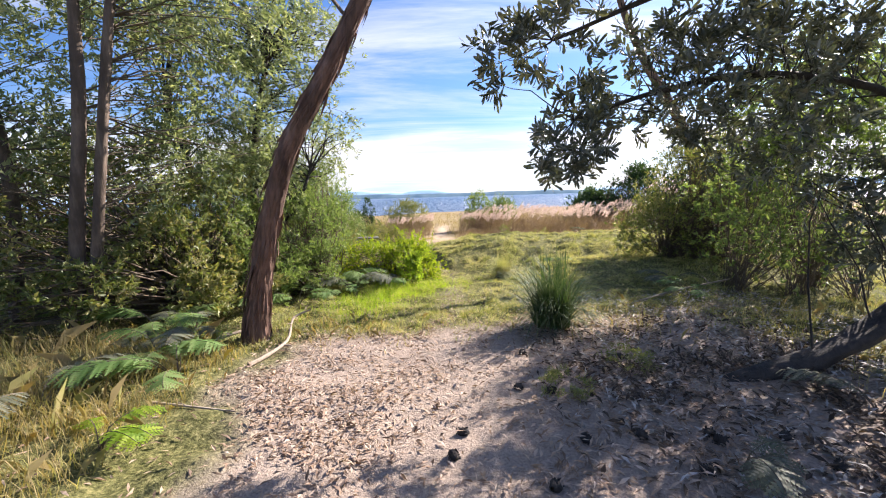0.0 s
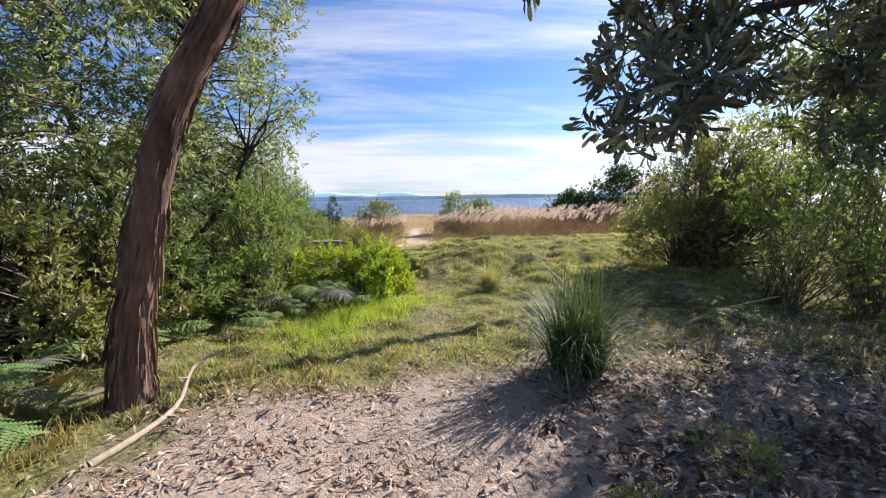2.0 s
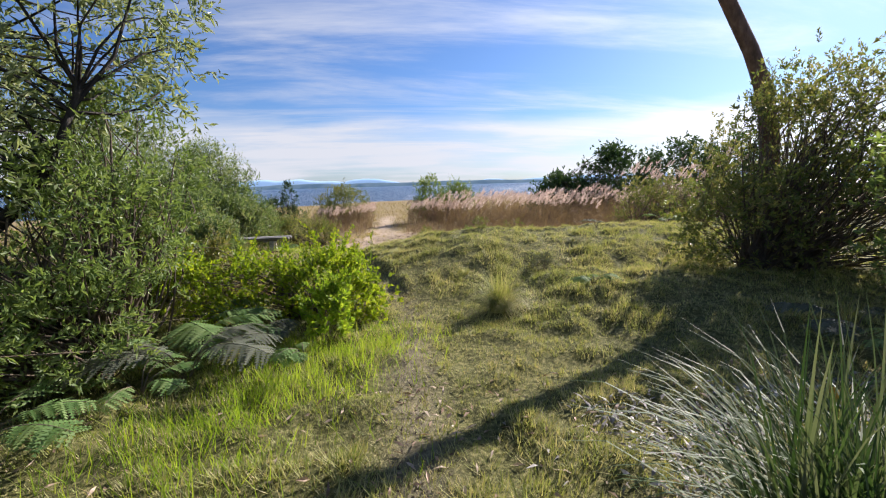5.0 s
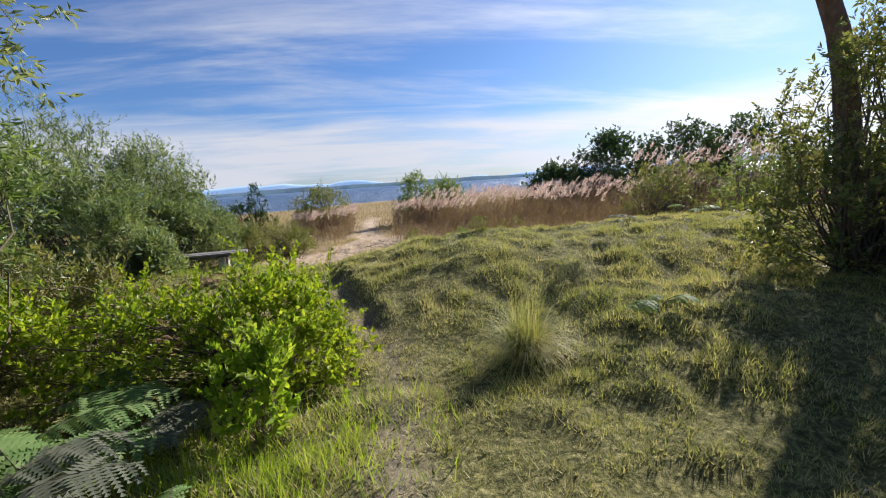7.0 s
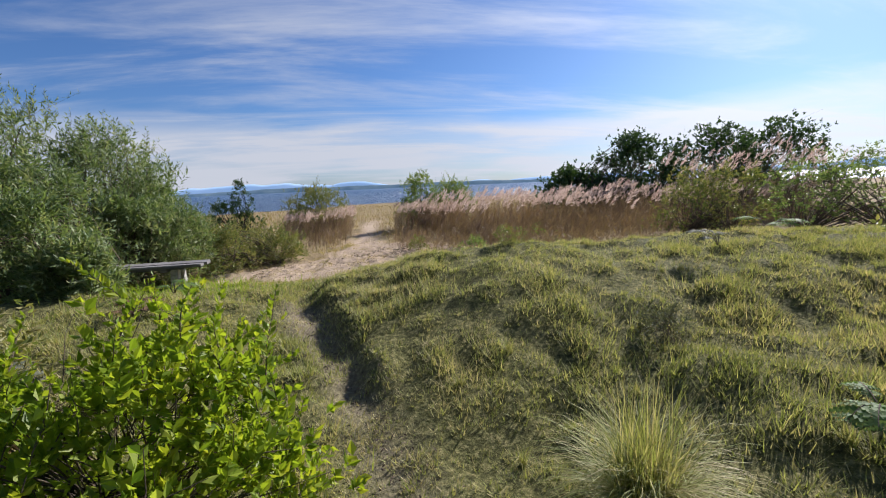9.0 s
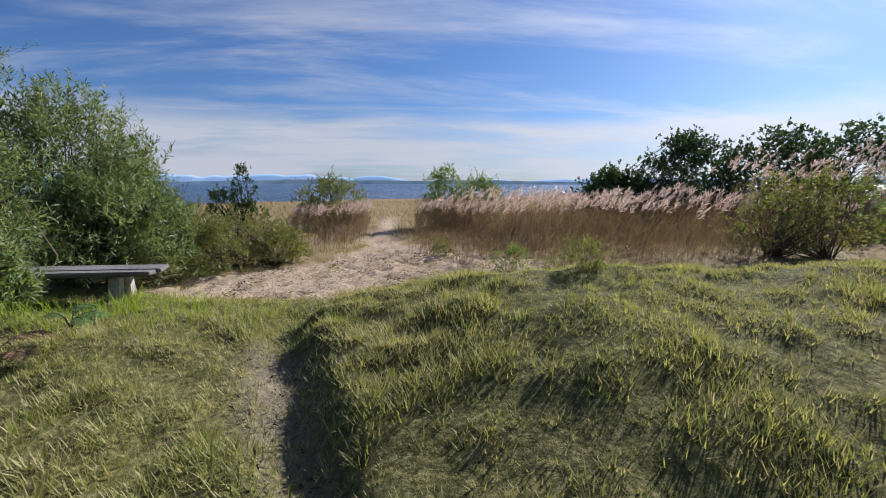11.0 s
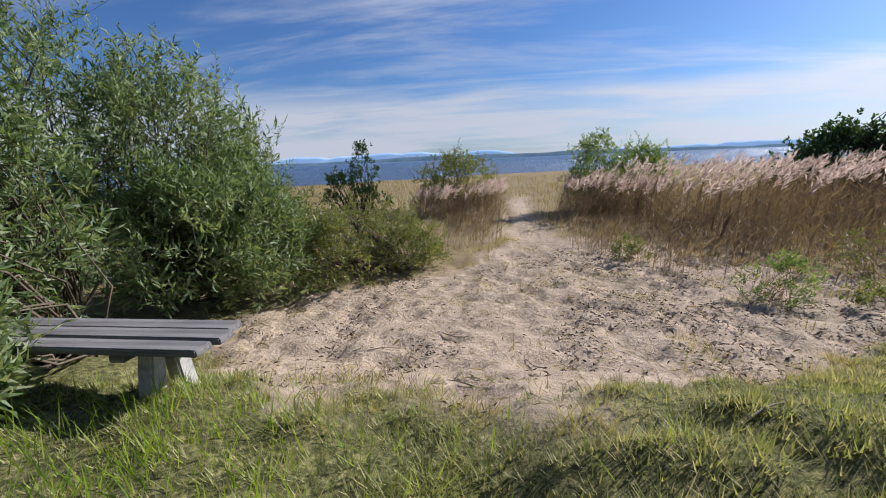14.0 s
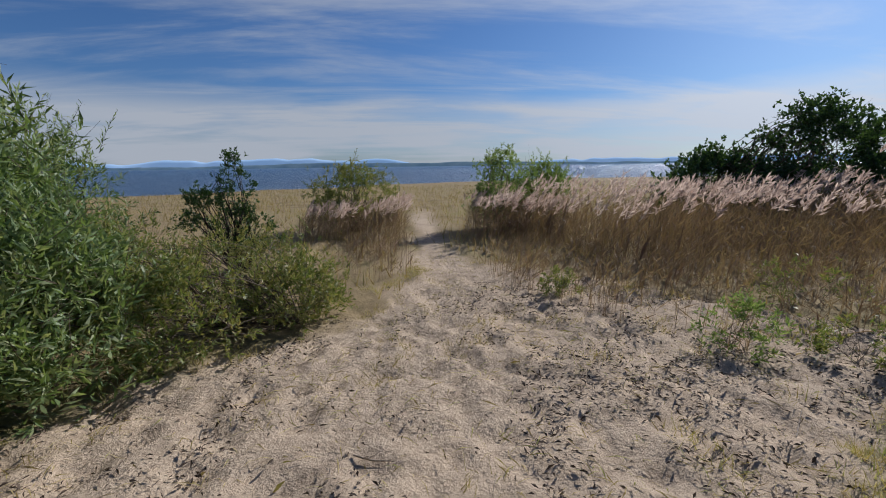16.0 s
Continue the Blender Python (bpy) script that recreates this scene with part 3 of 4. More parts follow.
plant("gum_tree", "several slim trunks with dense grey-green foliage at the wood's edge", "tree", [(-5.0, 5.6)],
      [(-5.2, 6.6, 3.4, 1.5, 1.2, 1.5), (-4.2, 6.6, 4.7, 1.3, 1.2, 1.1), (-6.6, 5.6, 3.2, 1.4, 1.4, 1.9), (-4.4, 6.7, 1.7, 1.1, 0.8, 1.0), (-3.6, 7.2, 2.9, 1.0, 0.8, 1.0), (-6.9, 7.4, 1.6, 1.4, 1.0, 1.4), (-3.4, 7.0, 4.5, 1.0, 0.9, 1.1)], [60, 55, 64, 34, 30, 44, 38], 10, 6, 0.098, 0.026, M_GUM, M_BARK_GREY, 2, TREE, 0.3, twig=0.008,
      trunks=[([(-5.0, 5.5, -0.1), (-4.75, 5.5, 1.6), (-4.55, 5.5, 3.0), (-4.5, 5.6, 5.0)], [0.09, 0.08, 0.07, 0.05]), ([(-4.85, 5.6, -0.1), (-4.5, 5.55, 1.7), (-4.2, 5.6, 3.6), (-4.0, 5.7, 5.0)], [0.075, 0.065, 0.06, 0.04]),
              ([(-6.3, 6.0, -0.1), (-6.1, 6.0, 2.2), (-6.4, 6.0, 4.5)], [0.1, 0.08, 0.05])])
plant("wattle_tree", "dark-limbed spreading tree with narrow grey-green leaves", "tree", [(-4.1, 9.0)],
      [(-3.1, 9.2, 3.0, 1.1, 1.1, 1.1), (-3.2, 9.2, 4.7, 1.25, 1.2, 1.2), (-4.8, 8.6, 3.6, 1.3, 1.3, 1.5), (-4.6, 9.2, 5.2, 1.3, 1.2, 1.0), (-3.6, 8.2, 2.0, 0.9, 0.8, 0.7)], [72, 72, 64, 46, 45], 15, 6, 0.09, 0.019, M_GUM, M_BARK_DARK, 3, TREE, 0.2, twig=0.016,
      trunks=[([(-4.3, 8.9, -0.1), (-4.0, 8.95, 1.2), (-3.95, 9.0, 2.6), (-3.5, 9.1, 4.8)], [0.12, 0.10, 0.08, 0.04]), ([(-4.2, 8.9, 0.3), (-4.8, 8.6, 1.6), (-5.3, 8.5, 3.4)], [0.09, 0.08, 0.04]),
              ([(-3.9, 8.3, -0.1), (-3.5, 8.1, 0.8), (-2.9, 8.3, 1.5), (-2.6, 8.5, 2.3)], [0.07, 0.06, 0.05, 0.02])])
plant("wattle_shrub", "feathery light green shrub under the trees", "shrub", [(-2.6, 8.3)],
      [(-2.7, 8.2, 0.9, 0.75, 0.7, 0.8), (-3.5, 7.5, 0.8, 0.9, 0.7, 0.8), (-2.6, 8.9, 1.5, 0.65, 0.6, 0.75), (-2.55, 7.9, 0.35, 0.6, 0.5, 0.4), (-3.2, 7.1, 0.4, 0.7, 0.45, 0.45)], [60, 55, 50, 40, 40], 13, 7, 0.066, 0.013, M_WATTLE, M_TWIG, 4, "shrubs")
plant("undergrowth_shrub", "tangled dark undergrowth shrub beneath the trees", "shrub", [(-4.2, 7.0)],
      [(-4.3, 6.9, 0.6, 1.0, 0.6, 0.7), (-5.6, 6.6, 0.6, 1.0, 0.8, 0.9), (-3.3, 6.6, 0.35, 0.6, 0.4, 0.4), (-4.0, 7.4, 1.4, 1.0, 0.7, 0.8), (-5.6, 7.0, 1.7, 1.1, 0.7, 0.9), (-5.9, 5.1, 1.2, 0.7, 0.5, 1.0), (-4.0, 6.0, 0.9, 0.6, 0.4, 0.7), (-4.7, 5.3, 0.45, 0.6, 0.4, 0.45), (-5.6, 4.5, 0.5, 0.6, 0.5, 0.5), (-3.5, 5.9, 0.35, 0.4, 0.3, 0.35)], [50, 55, 25, 40, 40, 40, 32, 30, 34, 22], 11, 5, 0.075, 0.026, M_OLIVE, M_TWIG, 5, "shrubs")
plant("lime_shrub", "bright yellow-green leafy shrub at the edge of the grass", "shrub", [(-1.0, 9.75)],
      [(-0.85, 9.7, 0.15, 0.65, 0.5, 0.45), (-0.45, 9.5, 0.02, 0.4, 0.35, 0.3), (-1.7, 9.6, 0.12, 0.6, 0.5, 0.48), (-2.3, 9.3, 0.2, 0.45, 0.4, 0.45)], [70, 34, 44, 28], 6, 6, 0.05, 0.024, M_LIME, M_TWIG, 6, "shrubs", upward=1.0, twig=0.007, sprays=(170, 0.36))
plant("brush_shrub", "scrubby grey-green brush beside the clearing", "shrub", [(-3.2, 10.8)],
      [(-3.0, 10.8, 0.3, 1.0, 0.9, 0.55), (-4.6, 11.2, 0.4, 1.2, 0.9, 0.7), (-2.4, 10.2, 0.2, 0.6, 0.5, 0.45), (-3.4, 10.0, 0.5, 0.8, 0.6, 0.75)], [55, 50, 35, 45], 13, 5, 0.06, 0.018, M_OLIVE, M_TWIG, 7, "shrubs", sprays=(120, 0.45))
plant("wood_shrub", "dense dark green shrub deeper in the wood", "shrub", [(-7.4, 8.6)],
      [(-7.6, 8.8, 1.4, 1.5, 1.0, 1.7), (-6.4, 10.2, 1.0, 1.3, 1.0, 1.3), (-9.2, 7.2, 1.8, 1.4, 1.4, 2.2)], [75, 55, 70], 13, 6, 0.10, 0.03, M_OLIVE, M_TWIG, 18, "shrubs")
plant("leafy_plant", "fresh green broad-leaved plant in front of the lime shrub", "shrub", [(-0.7, 8.8)],
      [(-0.7, 8.8, 0.05, 0.28, 0.25, 0.25)], [16], 5, 6, 0.06, 0.028, M_LUSH, M_TWIG, 19, "shrubs", upward=1.2, twig=0.006, sprays=(34, 0.4))
# right side
plant("banksia_tree", "leaning banksia with dark whorled leathery leaves and a low trunk", "tree", [(2.6, 3.65)],
      [(1.2, 3.9, 2.02, 0.4, 0.5, 0.4), (0.85, 3.6, 2.75, 0.5, 0.4, 0.25), (1.9, 4.1, 2.6, 0.7, 0.7, 0.5), (2.9, 4.2, 2.5, 0.8, 0.8, 0.7), (4.0, 4.4, 2.4, 0.9, 0.9, 0.9), (1.8, 3.4, 3.4, 0.9, 0.7, 0.5), (3.4, 3.6, 3.6, 1.1, 1.0, 0.6), (4.6, 3.9, 1.3, 0.7, 0.8, 0.7)],
      [16, 13, 26, 36, 58, 28, 54, 34], 6, 12, 0.098, 0.017, M_BANKSIA, M_BARK_DARK, 8, TREE, 0.0, step=0.07, twig=0.009, upward=0.1, spread=1.1, rough=0.16, blunt=True,
      trunks=[([(2.45, 3.62, -0.1), (2.9, 3.66, -0.02), (3.4, 3.72, 0.1), (4.1, 3.85, 0.36), (5.0, 4.05, 1.0), (5.4, 4.2, 2.0), (5.2, 4.2, 3.2)], [0.06, 0.085, 0.09, 0.1, 0.11, 0.10, 0.07]),
              ([(5.2, 4.15, 1.9), (4.2, 4.1, 2.5), (3.0, 4.1, 2.7), (2.0, 4.05, 2.55), (1.2, 3.9, 2.3)], [0.05, 0.04, 0.032, 0.024, 0.012]), ([(5.2, 4.2, 2.6), (4.0, 3.8, 3.3), (2.4, 3.5, 3.35), (0.9, 3.5, 2.85)], [0.05, 0.04, 0.03, 0.012])])
plant("round_shrub", "large rounded green shrub with many thin stems", "shrub", [(5.6, 10.0), (5.2, 9.8), (6.2, 10.1), (5.9, 9.7)],
      [(4.95, 9.8, 0.6, 0.85, 0.85, 0.8), (5.9, 10.0, 1.85, 1.1, 1.0, 1.0), (7.0, 10.0, 2.1, 1.2, 1.1, 1.0), (6.4, 9.6, 0.8, 1.2, 0.9, 0.9), (8.2, 9.4, 1.8, 1.3, 1.2, 1.6), (7.3, 8.9, 0.9, 1.1, 0.9, 1.0)], [75, 85, 70, 40, 40, 50], 12, 6, 0.062, 0.019, M_OLIVE, M_TWIG, 9, "shrubs", twig=0.01, sprays=(220, 0.4))
plant("thicket_shrub", "twiggy sunlit thicket behind the banksia", "shrub", [(5.4, 6.4), (6.2, 7.0), (4.9, 6.9), (5.9, 5.9), (6.7, 7.6), (5.2, 7.6)],
      [(5.3, 6.4, 1.3, 1.0, 0.9, 1.2), (6.6, 6.8, 1.8, 1.1, 1.1, 1.6), (5.6, 7.6, 1.1, 1.0, 0.8, 1.0), (5.3, 6.7, 2.7, 1.0, 0.9, 0.8), (6.4, 7.3, 3.3, 1.1, 1.0, 0.9), (4.9, 5.6, 2.6, 0.8, 0.8, 0.6)], [55, 55, 40, 42, 38, 30], 12, 6, 0.066, 0.023, M_WATTLE, M_TWIG, 10, "shrubs", twig=0.0035, sprays=(160, 0.5))
plant("bare_trunk_tree", "tall slender tree with a bare curving trunk", "tree", [(6.6, 11.0)],
      [(4.6, 11.2, 7.6, 1.4, 1.3, 0.9), (3.6, 11.0, 7.2, 0.9, 0.9, 0.6)], [34, 14], 14, 6, 0.09, 0.016, M_GUM, M_BARK, 11, TREE, 0.3,
      trunks=[([(6.7, 11, -0.1), (6.6, 11, 1.2), (6.42, 11, 2.4), (6.1, 11, 3.3), (5.1, 11, 4.9), (4.5, 11.1, 6.4), (4.4, 11.1, 7.4)], [0.16, 0.15, 0.13, 0.12, 0.10, 0.08, 0.04])])
# lake side
plant("willow_shrub", "tall willow-leaved shrub behind the bench", "shrub", [(-5.4, 17.4), (-5.0, 17.2)],
      [(-5.3, 17.4, 1.1, 1.2, 1.1, 1.5), (-4.4, 17.4, 0.5, 0.9, 0.8, 0.8), (-4.3, 16.5, 0.35, 0.8, 0.7, 0.75), (-3.7, 17.1, 0.2, 0.6, 0.6, 0.65)], [105, 60, 60, 45], 11, 7, 0.115, 0.0165, M_WILLOW, M_TWIG, 12, "willow shrubs", upward=0.8, sprays=(260, 0.7))
plant("willow_shrub", "tall willow-leaved shrub behind the bench", "shrub", [(-7.3, 17.0), (-7.0, 17.3)],
      [(-7.2, 17.0, 1.6, 1.5, 1.4, 2.1), (-8.8, 16.4, 1.6, 1.4, 1.4, 2.0)], [95, 45], 11, 7, 0.115, 0.0165, M_WILLOW, M_TWIG, 13, "willow shrubs", upward=0.8, sprays=(240, 0.8))
plant("willow_shrub", "willow-leaved shrub with thin upright sprays", "shrub", [(-5.8, 20.2)],
      [(-5.9, 20.0, 0.6, 1.1, 1.0, 1.1)], [75], 14, 7, 0.10, 0.0145, M_WILLOW, M_TWIG, 14, "willow shrubs", upward=0.9, sprays=(110, 0.7))
plant("willow_shrub", "willow-leaved shrub growing round the bench's end", "shrub", [(-4.9, 15.0), (-4.6, 15.3)],
      [(-4.9, 15.0, 0.8, 0.75, 0.7, 1.0), (-3.75, 13.85, 0.3, 0.36, 0.28, 0.42), (-3.42, 13.72, 0.2, 0.24, 0.18, 0.26), (-4.15, 13.85, 0.55, 0.5, 0.4, 0.7), (-5.9, 14.6, 1.0, 1.0, 0.9, 1.3)], [65, 60, 26, 55, 60], 11, 7, 0.115, 0.0165, M_WILLOW, M_TWIG, 15, "willow shrubs", upward=0.5, sprays=(170, 0.5))
plant("low_shrub", "low grey-green shrub on the sand's edge", "shrub", [(-2.8, 18.6), (-2.3, 18.8)],
      [(-2.4, 18.8, -0.15, 0.75, 0.6, 0.4), (-3.2, 17.9, -0.05, 0.75, 0.6, 0.55), (-4.2, 18.6, 0.0, 1.0, 0.9, 0.6), (-3.6, 20.2, -0.1, 1.2, 0.9, 0.5)], [55, 50, 50, 45], 14, 6, 0.06, 0.014, M_OLIVE, M_TWIG, 16, "shrubs", upward=0.9, twig=0.007, sprays=(200, 0.4))
plant("small_dark_tree", "small dark shrubby tree near the water", "tree", [(-3.9, 21.6)],
      [(-3.85, 21.6, 0.95, 0.32, 0.3, 0.65), (-4.4, 21.6, 0.55, 0.4, 0.35, 0.5), (-3.5, 21.5, 0.2, 0.4, 0.35, 0.4)], [26, 30, 24], 12, 6, 0.05, 0.018, M_DARK, M_BARK_DARK, 17, "trees", upward=0.7)
for _i, (x, y, r, h) in enumerate([(-2.2, 26.8, 1.3, 0.95), (2.3, 26.2, 0.95, 1.25), (3.7, 27.0, 0.9, 0.9)]):
    plant("lake_shrub", "rounded green shrub among the reeds", "shrub", [(x, y)], [(x, y, 0.15 + 0.25 * h, r, r * 0.9, h)], [85], 12, 6, 0.08, 0.022, M_OLIVE if _i == 0 else M_WATTLE, M_TWIG, 20 + _i, "shrubs", upward=0.7, sprays=(70, 0.5))
for _i, (bl, n, mt) in enumerate([
        ([(9.6, 27.0, 0.3, 1.9, 1.6, 1.3), (12.1, 25.8, 1.2, 1.7, 1.6, 1.9), (11.2, 25.6, 0.3, 2.0, 1.0, 0.9)], [165, 165, 90], M_DARK), ([(15.2, 25, 1.2, 2.2, 1.8, 2.1), (18.4, 24.5, 1.3, 2.2, 2, 2.2), (15.5, 23.6, 0.4, 3.0, 0.9, 0.9)], [190, 130, 90], M_DARK),
        ([(8.9, 18.4, 0.35, 1.0, 0.9, 0.9), (9.9, 18.0, 0.6, 0.8, 0.8, 0.9)], [65, 50], M_OLIVE), ([(11.8, 17.6, 0.6, 1.1, 1.0, 1.0), (13.6, 16.8, 0.7, 1.3, 1.2, 1.2)], [65, 60], M_WATTLE)]):
    plant("bay_shrub", "dense dark green shrub behind the reeds" if mt == M_DARK else "green shrub on the edge of the reeds", "shrub", [bl[0][:2], bl[-1][:2]], bl, n, 13 if mt == M_DARK else 10, 5, 0.11 if mt == M_DARK else 0.075, 0.05 if mt == M_DARK else 0.022, mt, M_TWIG, 30 + _i, "shrubs", upward=0.5)


def tussock(name, label, x, y, n, length, spread, seed, mat, width=0.009, arch=1.0):
    """A tuft of long arching blades, each of five stretches."""
    rng = np.random.default_rng(seed)
    z = float(height(x, y, False))
    az = rng.uniform(0, 2 * np.pi, n)
    L = length * rng.uniform(0.45, 1.15, n)
    ln = np.abs(rng.normal(0.55, 0.3, n)) * spread
    r0 = np.sqrt(rng.uniform(0, 1, n)) * 0.2 * length
    a2 = rng.uniform(0, 2 * np.pi, n)
    P = np.stack([r0 * np.cos(a2), r0 * np.sin(a2), np.full(n, -0.02)], 1)
    d = np.stack([np.cos(az), np.sin(az), np.zeros(n)], 1)
    s = np.stack([-np.sin(az), np.cos(az), np.zeros(n)], 1) * width * rng.uniform(0.6, 1.3, n)[:, None] / 2
    V, K = [], 5
    for k in range(K):
        t = k / K
        th = np.minimum(ln * (0.45 + 1.6 * arch * t * t), 2.0)[:, None]
        if k:
            P = P + (d * np.sin(th) + np.array([0, 0, 1]) * np.cos(th)) * (L / K)[:, None]
        w = 1 - 0.75 * t
        V += [P - s * w, P + s * w]
    th = np.minimum(ln * (0.45 + 1.6 * arch), 2.2)[:, None]
    V.append(P + (d * np.sin(th) + np.array([0, 0, 1]) * np.cos(th)) * (L / K)[:, None])
    V = np.stack(V, 1)
    m = V.shape[1]
    b = (np.arange(n) * m)[:, None]
    quads = np.concatenate([b + np.array([2 * k, 2 * k + 1, 2 * k + 3, 2 * k + 2]) for k in range(K - 1)])
    tris = b + np.array([2 * K - 2, 2 * K - 1, 2 * K])
    root = new(name)
    root.location = (x, y, z)
    tagged(root, label, "grass tuft", "tussocks")
    part("blades", mesh_of("blades", V.reshape(-1, 3), [tris, quads], mat), root, kind="stuff")
    return root


tussock("tussock", "large dark green strappy tussock beside the track", 1.4, 5.4, 950, 1.08, 1.3, 41, M_TUSSOCK, 0.016)
tussock("tussock", "pale green grass tussock in the clearing", 1.28, 9.3, 1500, 0.58, 1.75, 42, M_GRASS, 0.006)


# ---- grass ----
def scatter(n, x0, x1, y0, y1, keep, rng):
    x, y = rng.uniform(x0, x1, n), rng.uniform(y0, y1, n)
    k = rng.uniform(0, 1, n) < keep(x, y)
    return x[k], y[k]


def turf_tris(x, y, H, W, lean, rng):
    """Single narrow triangles, leaning."""
    n = len(x)
    z = height(x, y) - 0.012
    P = np.stack([x, y, z], 1)
    az, fa = rng.uniform(0, 2 * np.pi, n), rng.uniform(0, 2 * np.pi, n)
    s = np.stack([np.cos(fa), np.sin(fa), np.zeros(n)], 1) * (W / 2)[:, None]
    tip = P + np.stack([np.cos(az) * lean * H, np.sin(az) * lean * H, H * np.sqrt(np.maximum(1 - 0.5 * lean ** 2, 0.2))], 1)
    return np.stack([P - s, P + s, tip], 1).reshape(-1, 3), np.arange(n * 3).reshape(-1, 3)


def make_lawn():
    rng = np.random.default_rng(50)

    def keep(x, y):
        open_ = (1 - sand(x, y)) * (1 - 0.97 * soil(x, y))
        far = np.interp(np.hypot(x + 0.3, y - 11), [0, 5, 8, 11], [1, 1, 0.55, 0.3])
        return open_ * far * (0.3 + 0.7 * sm(vnoise(x, y, 0.22, 3) + 0.12 * vnoise(x, y, 0.6, 32), -0.35, 0.3))
    cx, cy = scatter(60000, -3.4, 9.5, 4.9, 16.0, keep, rng)
    m = 10
    n = len(cx) * m
    size = np.repeat(rng.uniform(0.5, 1.35, len(cx)) * (0.75 + 0.5 * sm(vnoise(cx, cy, 0.6, 32), -0.3, 0.6)), m)
    az, rad = rng.uniform(0, 2 * np.pi, n), np.sqrt(rng.uniform(0, 1, n))
    x, y = np.repeat(cx, m) + 0.055 * size * rad * np.cos(az), np.repeat(cy, m) + 0.055 * size * rad * np.sin(az)
    P = np.stack([x, y, height(x, y) - 0.012], 1)
    H, lean = 0.064 * size * rng.uniform(0.6, 1.25, n), 0.25 + 0.75 * rad * rng.uniform(0.5, 1.3, n)
    s = np.stack([-np.sin(az), np.cos(az), np.zeros(n)], 1) * rng.uniform(0.0027, 0.0048, n)[:, None]
    tip = P + np.stack([np.cos(az) * lean * H, np.sin(az) * lean * H, H * np.sqrt(np.maximum(1.15 - 0.6 * lean ** 2, 0.15))], 1)
    v, q = np.stack([P - s, P + s, tip], 1).reshape(-1, 3), np.arange(n * 3).reshape(-1, 3)
    tagged(new("lawn_grass", mesh_of("lawn_grass", v, q, M_GRASS)), "short tufted green and straw-coloured grass over the clearing", "grass", kind="stuff")

    # longer fresh grass beside the shrubs
    def lush(x, y):
        a = np.exp(-((x + 1.15 - 0.25 * (y - 7)) / 0.6) ** 2 - ((y - 7.4) / 1.1) ** 2) + 0.8 * np.exp(-((x + 0.5) / 0.7) ** 2 - ((y - 8.6) / 0.5) ** 2) + 0.5 * np.exp(-((x + 2.2) / 0.9) ** 2 - ((y - 13.6) / 0.6) ** 2)
        return np.clip(a, 0, 1) * (1 - 0.8 * soil(x, y)) * (0.4 + 0.6 * sm(vnoise(x, y, 0.3, 33), -0.3, 0.4))
    x, y = scatter(90000, -4, 1.2, 5.4, 15, lush, rng)
    n = len(x)
    v, q = turf_tris(x, y, rng.uniform(0.07, 0.22, n), rng.uniform(0.005, 0.01, n), rng.uniform(0.05, 0.8, n), rng)
    tagged(new("lush_grass", mesh_of("lush_grass", v, q, M_LUSH)), "bright fresh green longer grass beside the shrubs", "grass", kind="stuff")

    # dry grass along the track and in the wood's edge
    def dry(x, y):
        a = 0.8 * np.exp(-((x + 1.3) / 0.7) ** 2 - ((y - 5.6) / 0.5) ** 2) + sm(-x, 2.1, 2.6) * (1 - sm(y, 4.6, 5.6)) + 0.35 * np.exp(-((x - 2.3) / 0.9) ** 2 - ((y - 5.6) / 0.7) ** 2) + 0.3 * sm(x, 3.2, 4) * (1 - sm(y, 5, 7))
        return np.clip(a, 0, 1) * (0.25 + 0.75 * sm(vnoise(x, y, 0.35, 35), -0.3, 0.5))
    x, y = scatter(80000, -6, 6, 0.8, 7, dry, rng)
    n = len(x)
    H = rng.uniform(0.08, 0.22, n) + 0.26 * sm(-x, 2.2, 3.0) * rng.uniform(0, 1, n)
    v, q = blades(np.stack([x, y, height(x, y) - 0.01], 1), H, rng.uniform(0.004, 0.008, n), rng.uniform(0.2, 1.1, n), rng)
    tagged(new("dry_grass", mesh_of("dry_grass", v, q, M_DRY)), "dry straw-coloured grass at the wood's edge", "grass", kind="stuff")

    # straggling dry tufts where grass meets sand
    def edge(x, y):
        s = sand(x, y)
        e = np.clip(4 * s * (1 - s), 0, 1) + 0.4 * s * sm(vnoise(x, y, 0.5, 37) + 0.4 * sm(x, 0.0, 2.5), 0.1, 0.6)
        return np.clip(e, 0, 1) * sm(vnoise(x, y, 0.25, 39), -0.1, 0.5)
    x, y = scatter(160000, -5, 6, 13.5, 22, edge, rng)
    n = len(x)
    v, q = turf_tris(x, y, rng.uniform(0.04, 0.15, n), rng.uniform(0.004, 0.008, n), rng.uniform(0.3, 1.1, n), rng)
    tagged(new("sand_grass", mesh_of("sand_grass", v, q, M_DRY)), "sparse dry grass tufts at the edge of the sand", "grass", kind="stuff")

    # field towards the lake
    def field(x, y):
        return (1 - sand(x, y)) * sm(y, 18, 21) * (y < shore_y(x) - 2) * (0.4 + 0.6 * sm(vnoise(x, y, 1.2, 41), -0.4, 0.4)) * np.interp(y, [18, 34, 60], [1, 0.8, 0.4])
    x, y = scatter(45000, -24, 22, 18, 60, field, rng)
    n = len(x)
    v, q = turf_tris(x, y, rng.uniform(0.15, 0.45, n) * np.interp(y, [18, 30], [0.8, 1.0]), rng.uniform(0.012, 0.03, n), rng.uniform(0.1, 0.7, n), rng)
    tagged(new("field_grass", mesh_of("field_grass", v, q, M_MARSH)), "dry tan marsh grass running down to the lake", "grass", kind="stuff")


make_lawn()

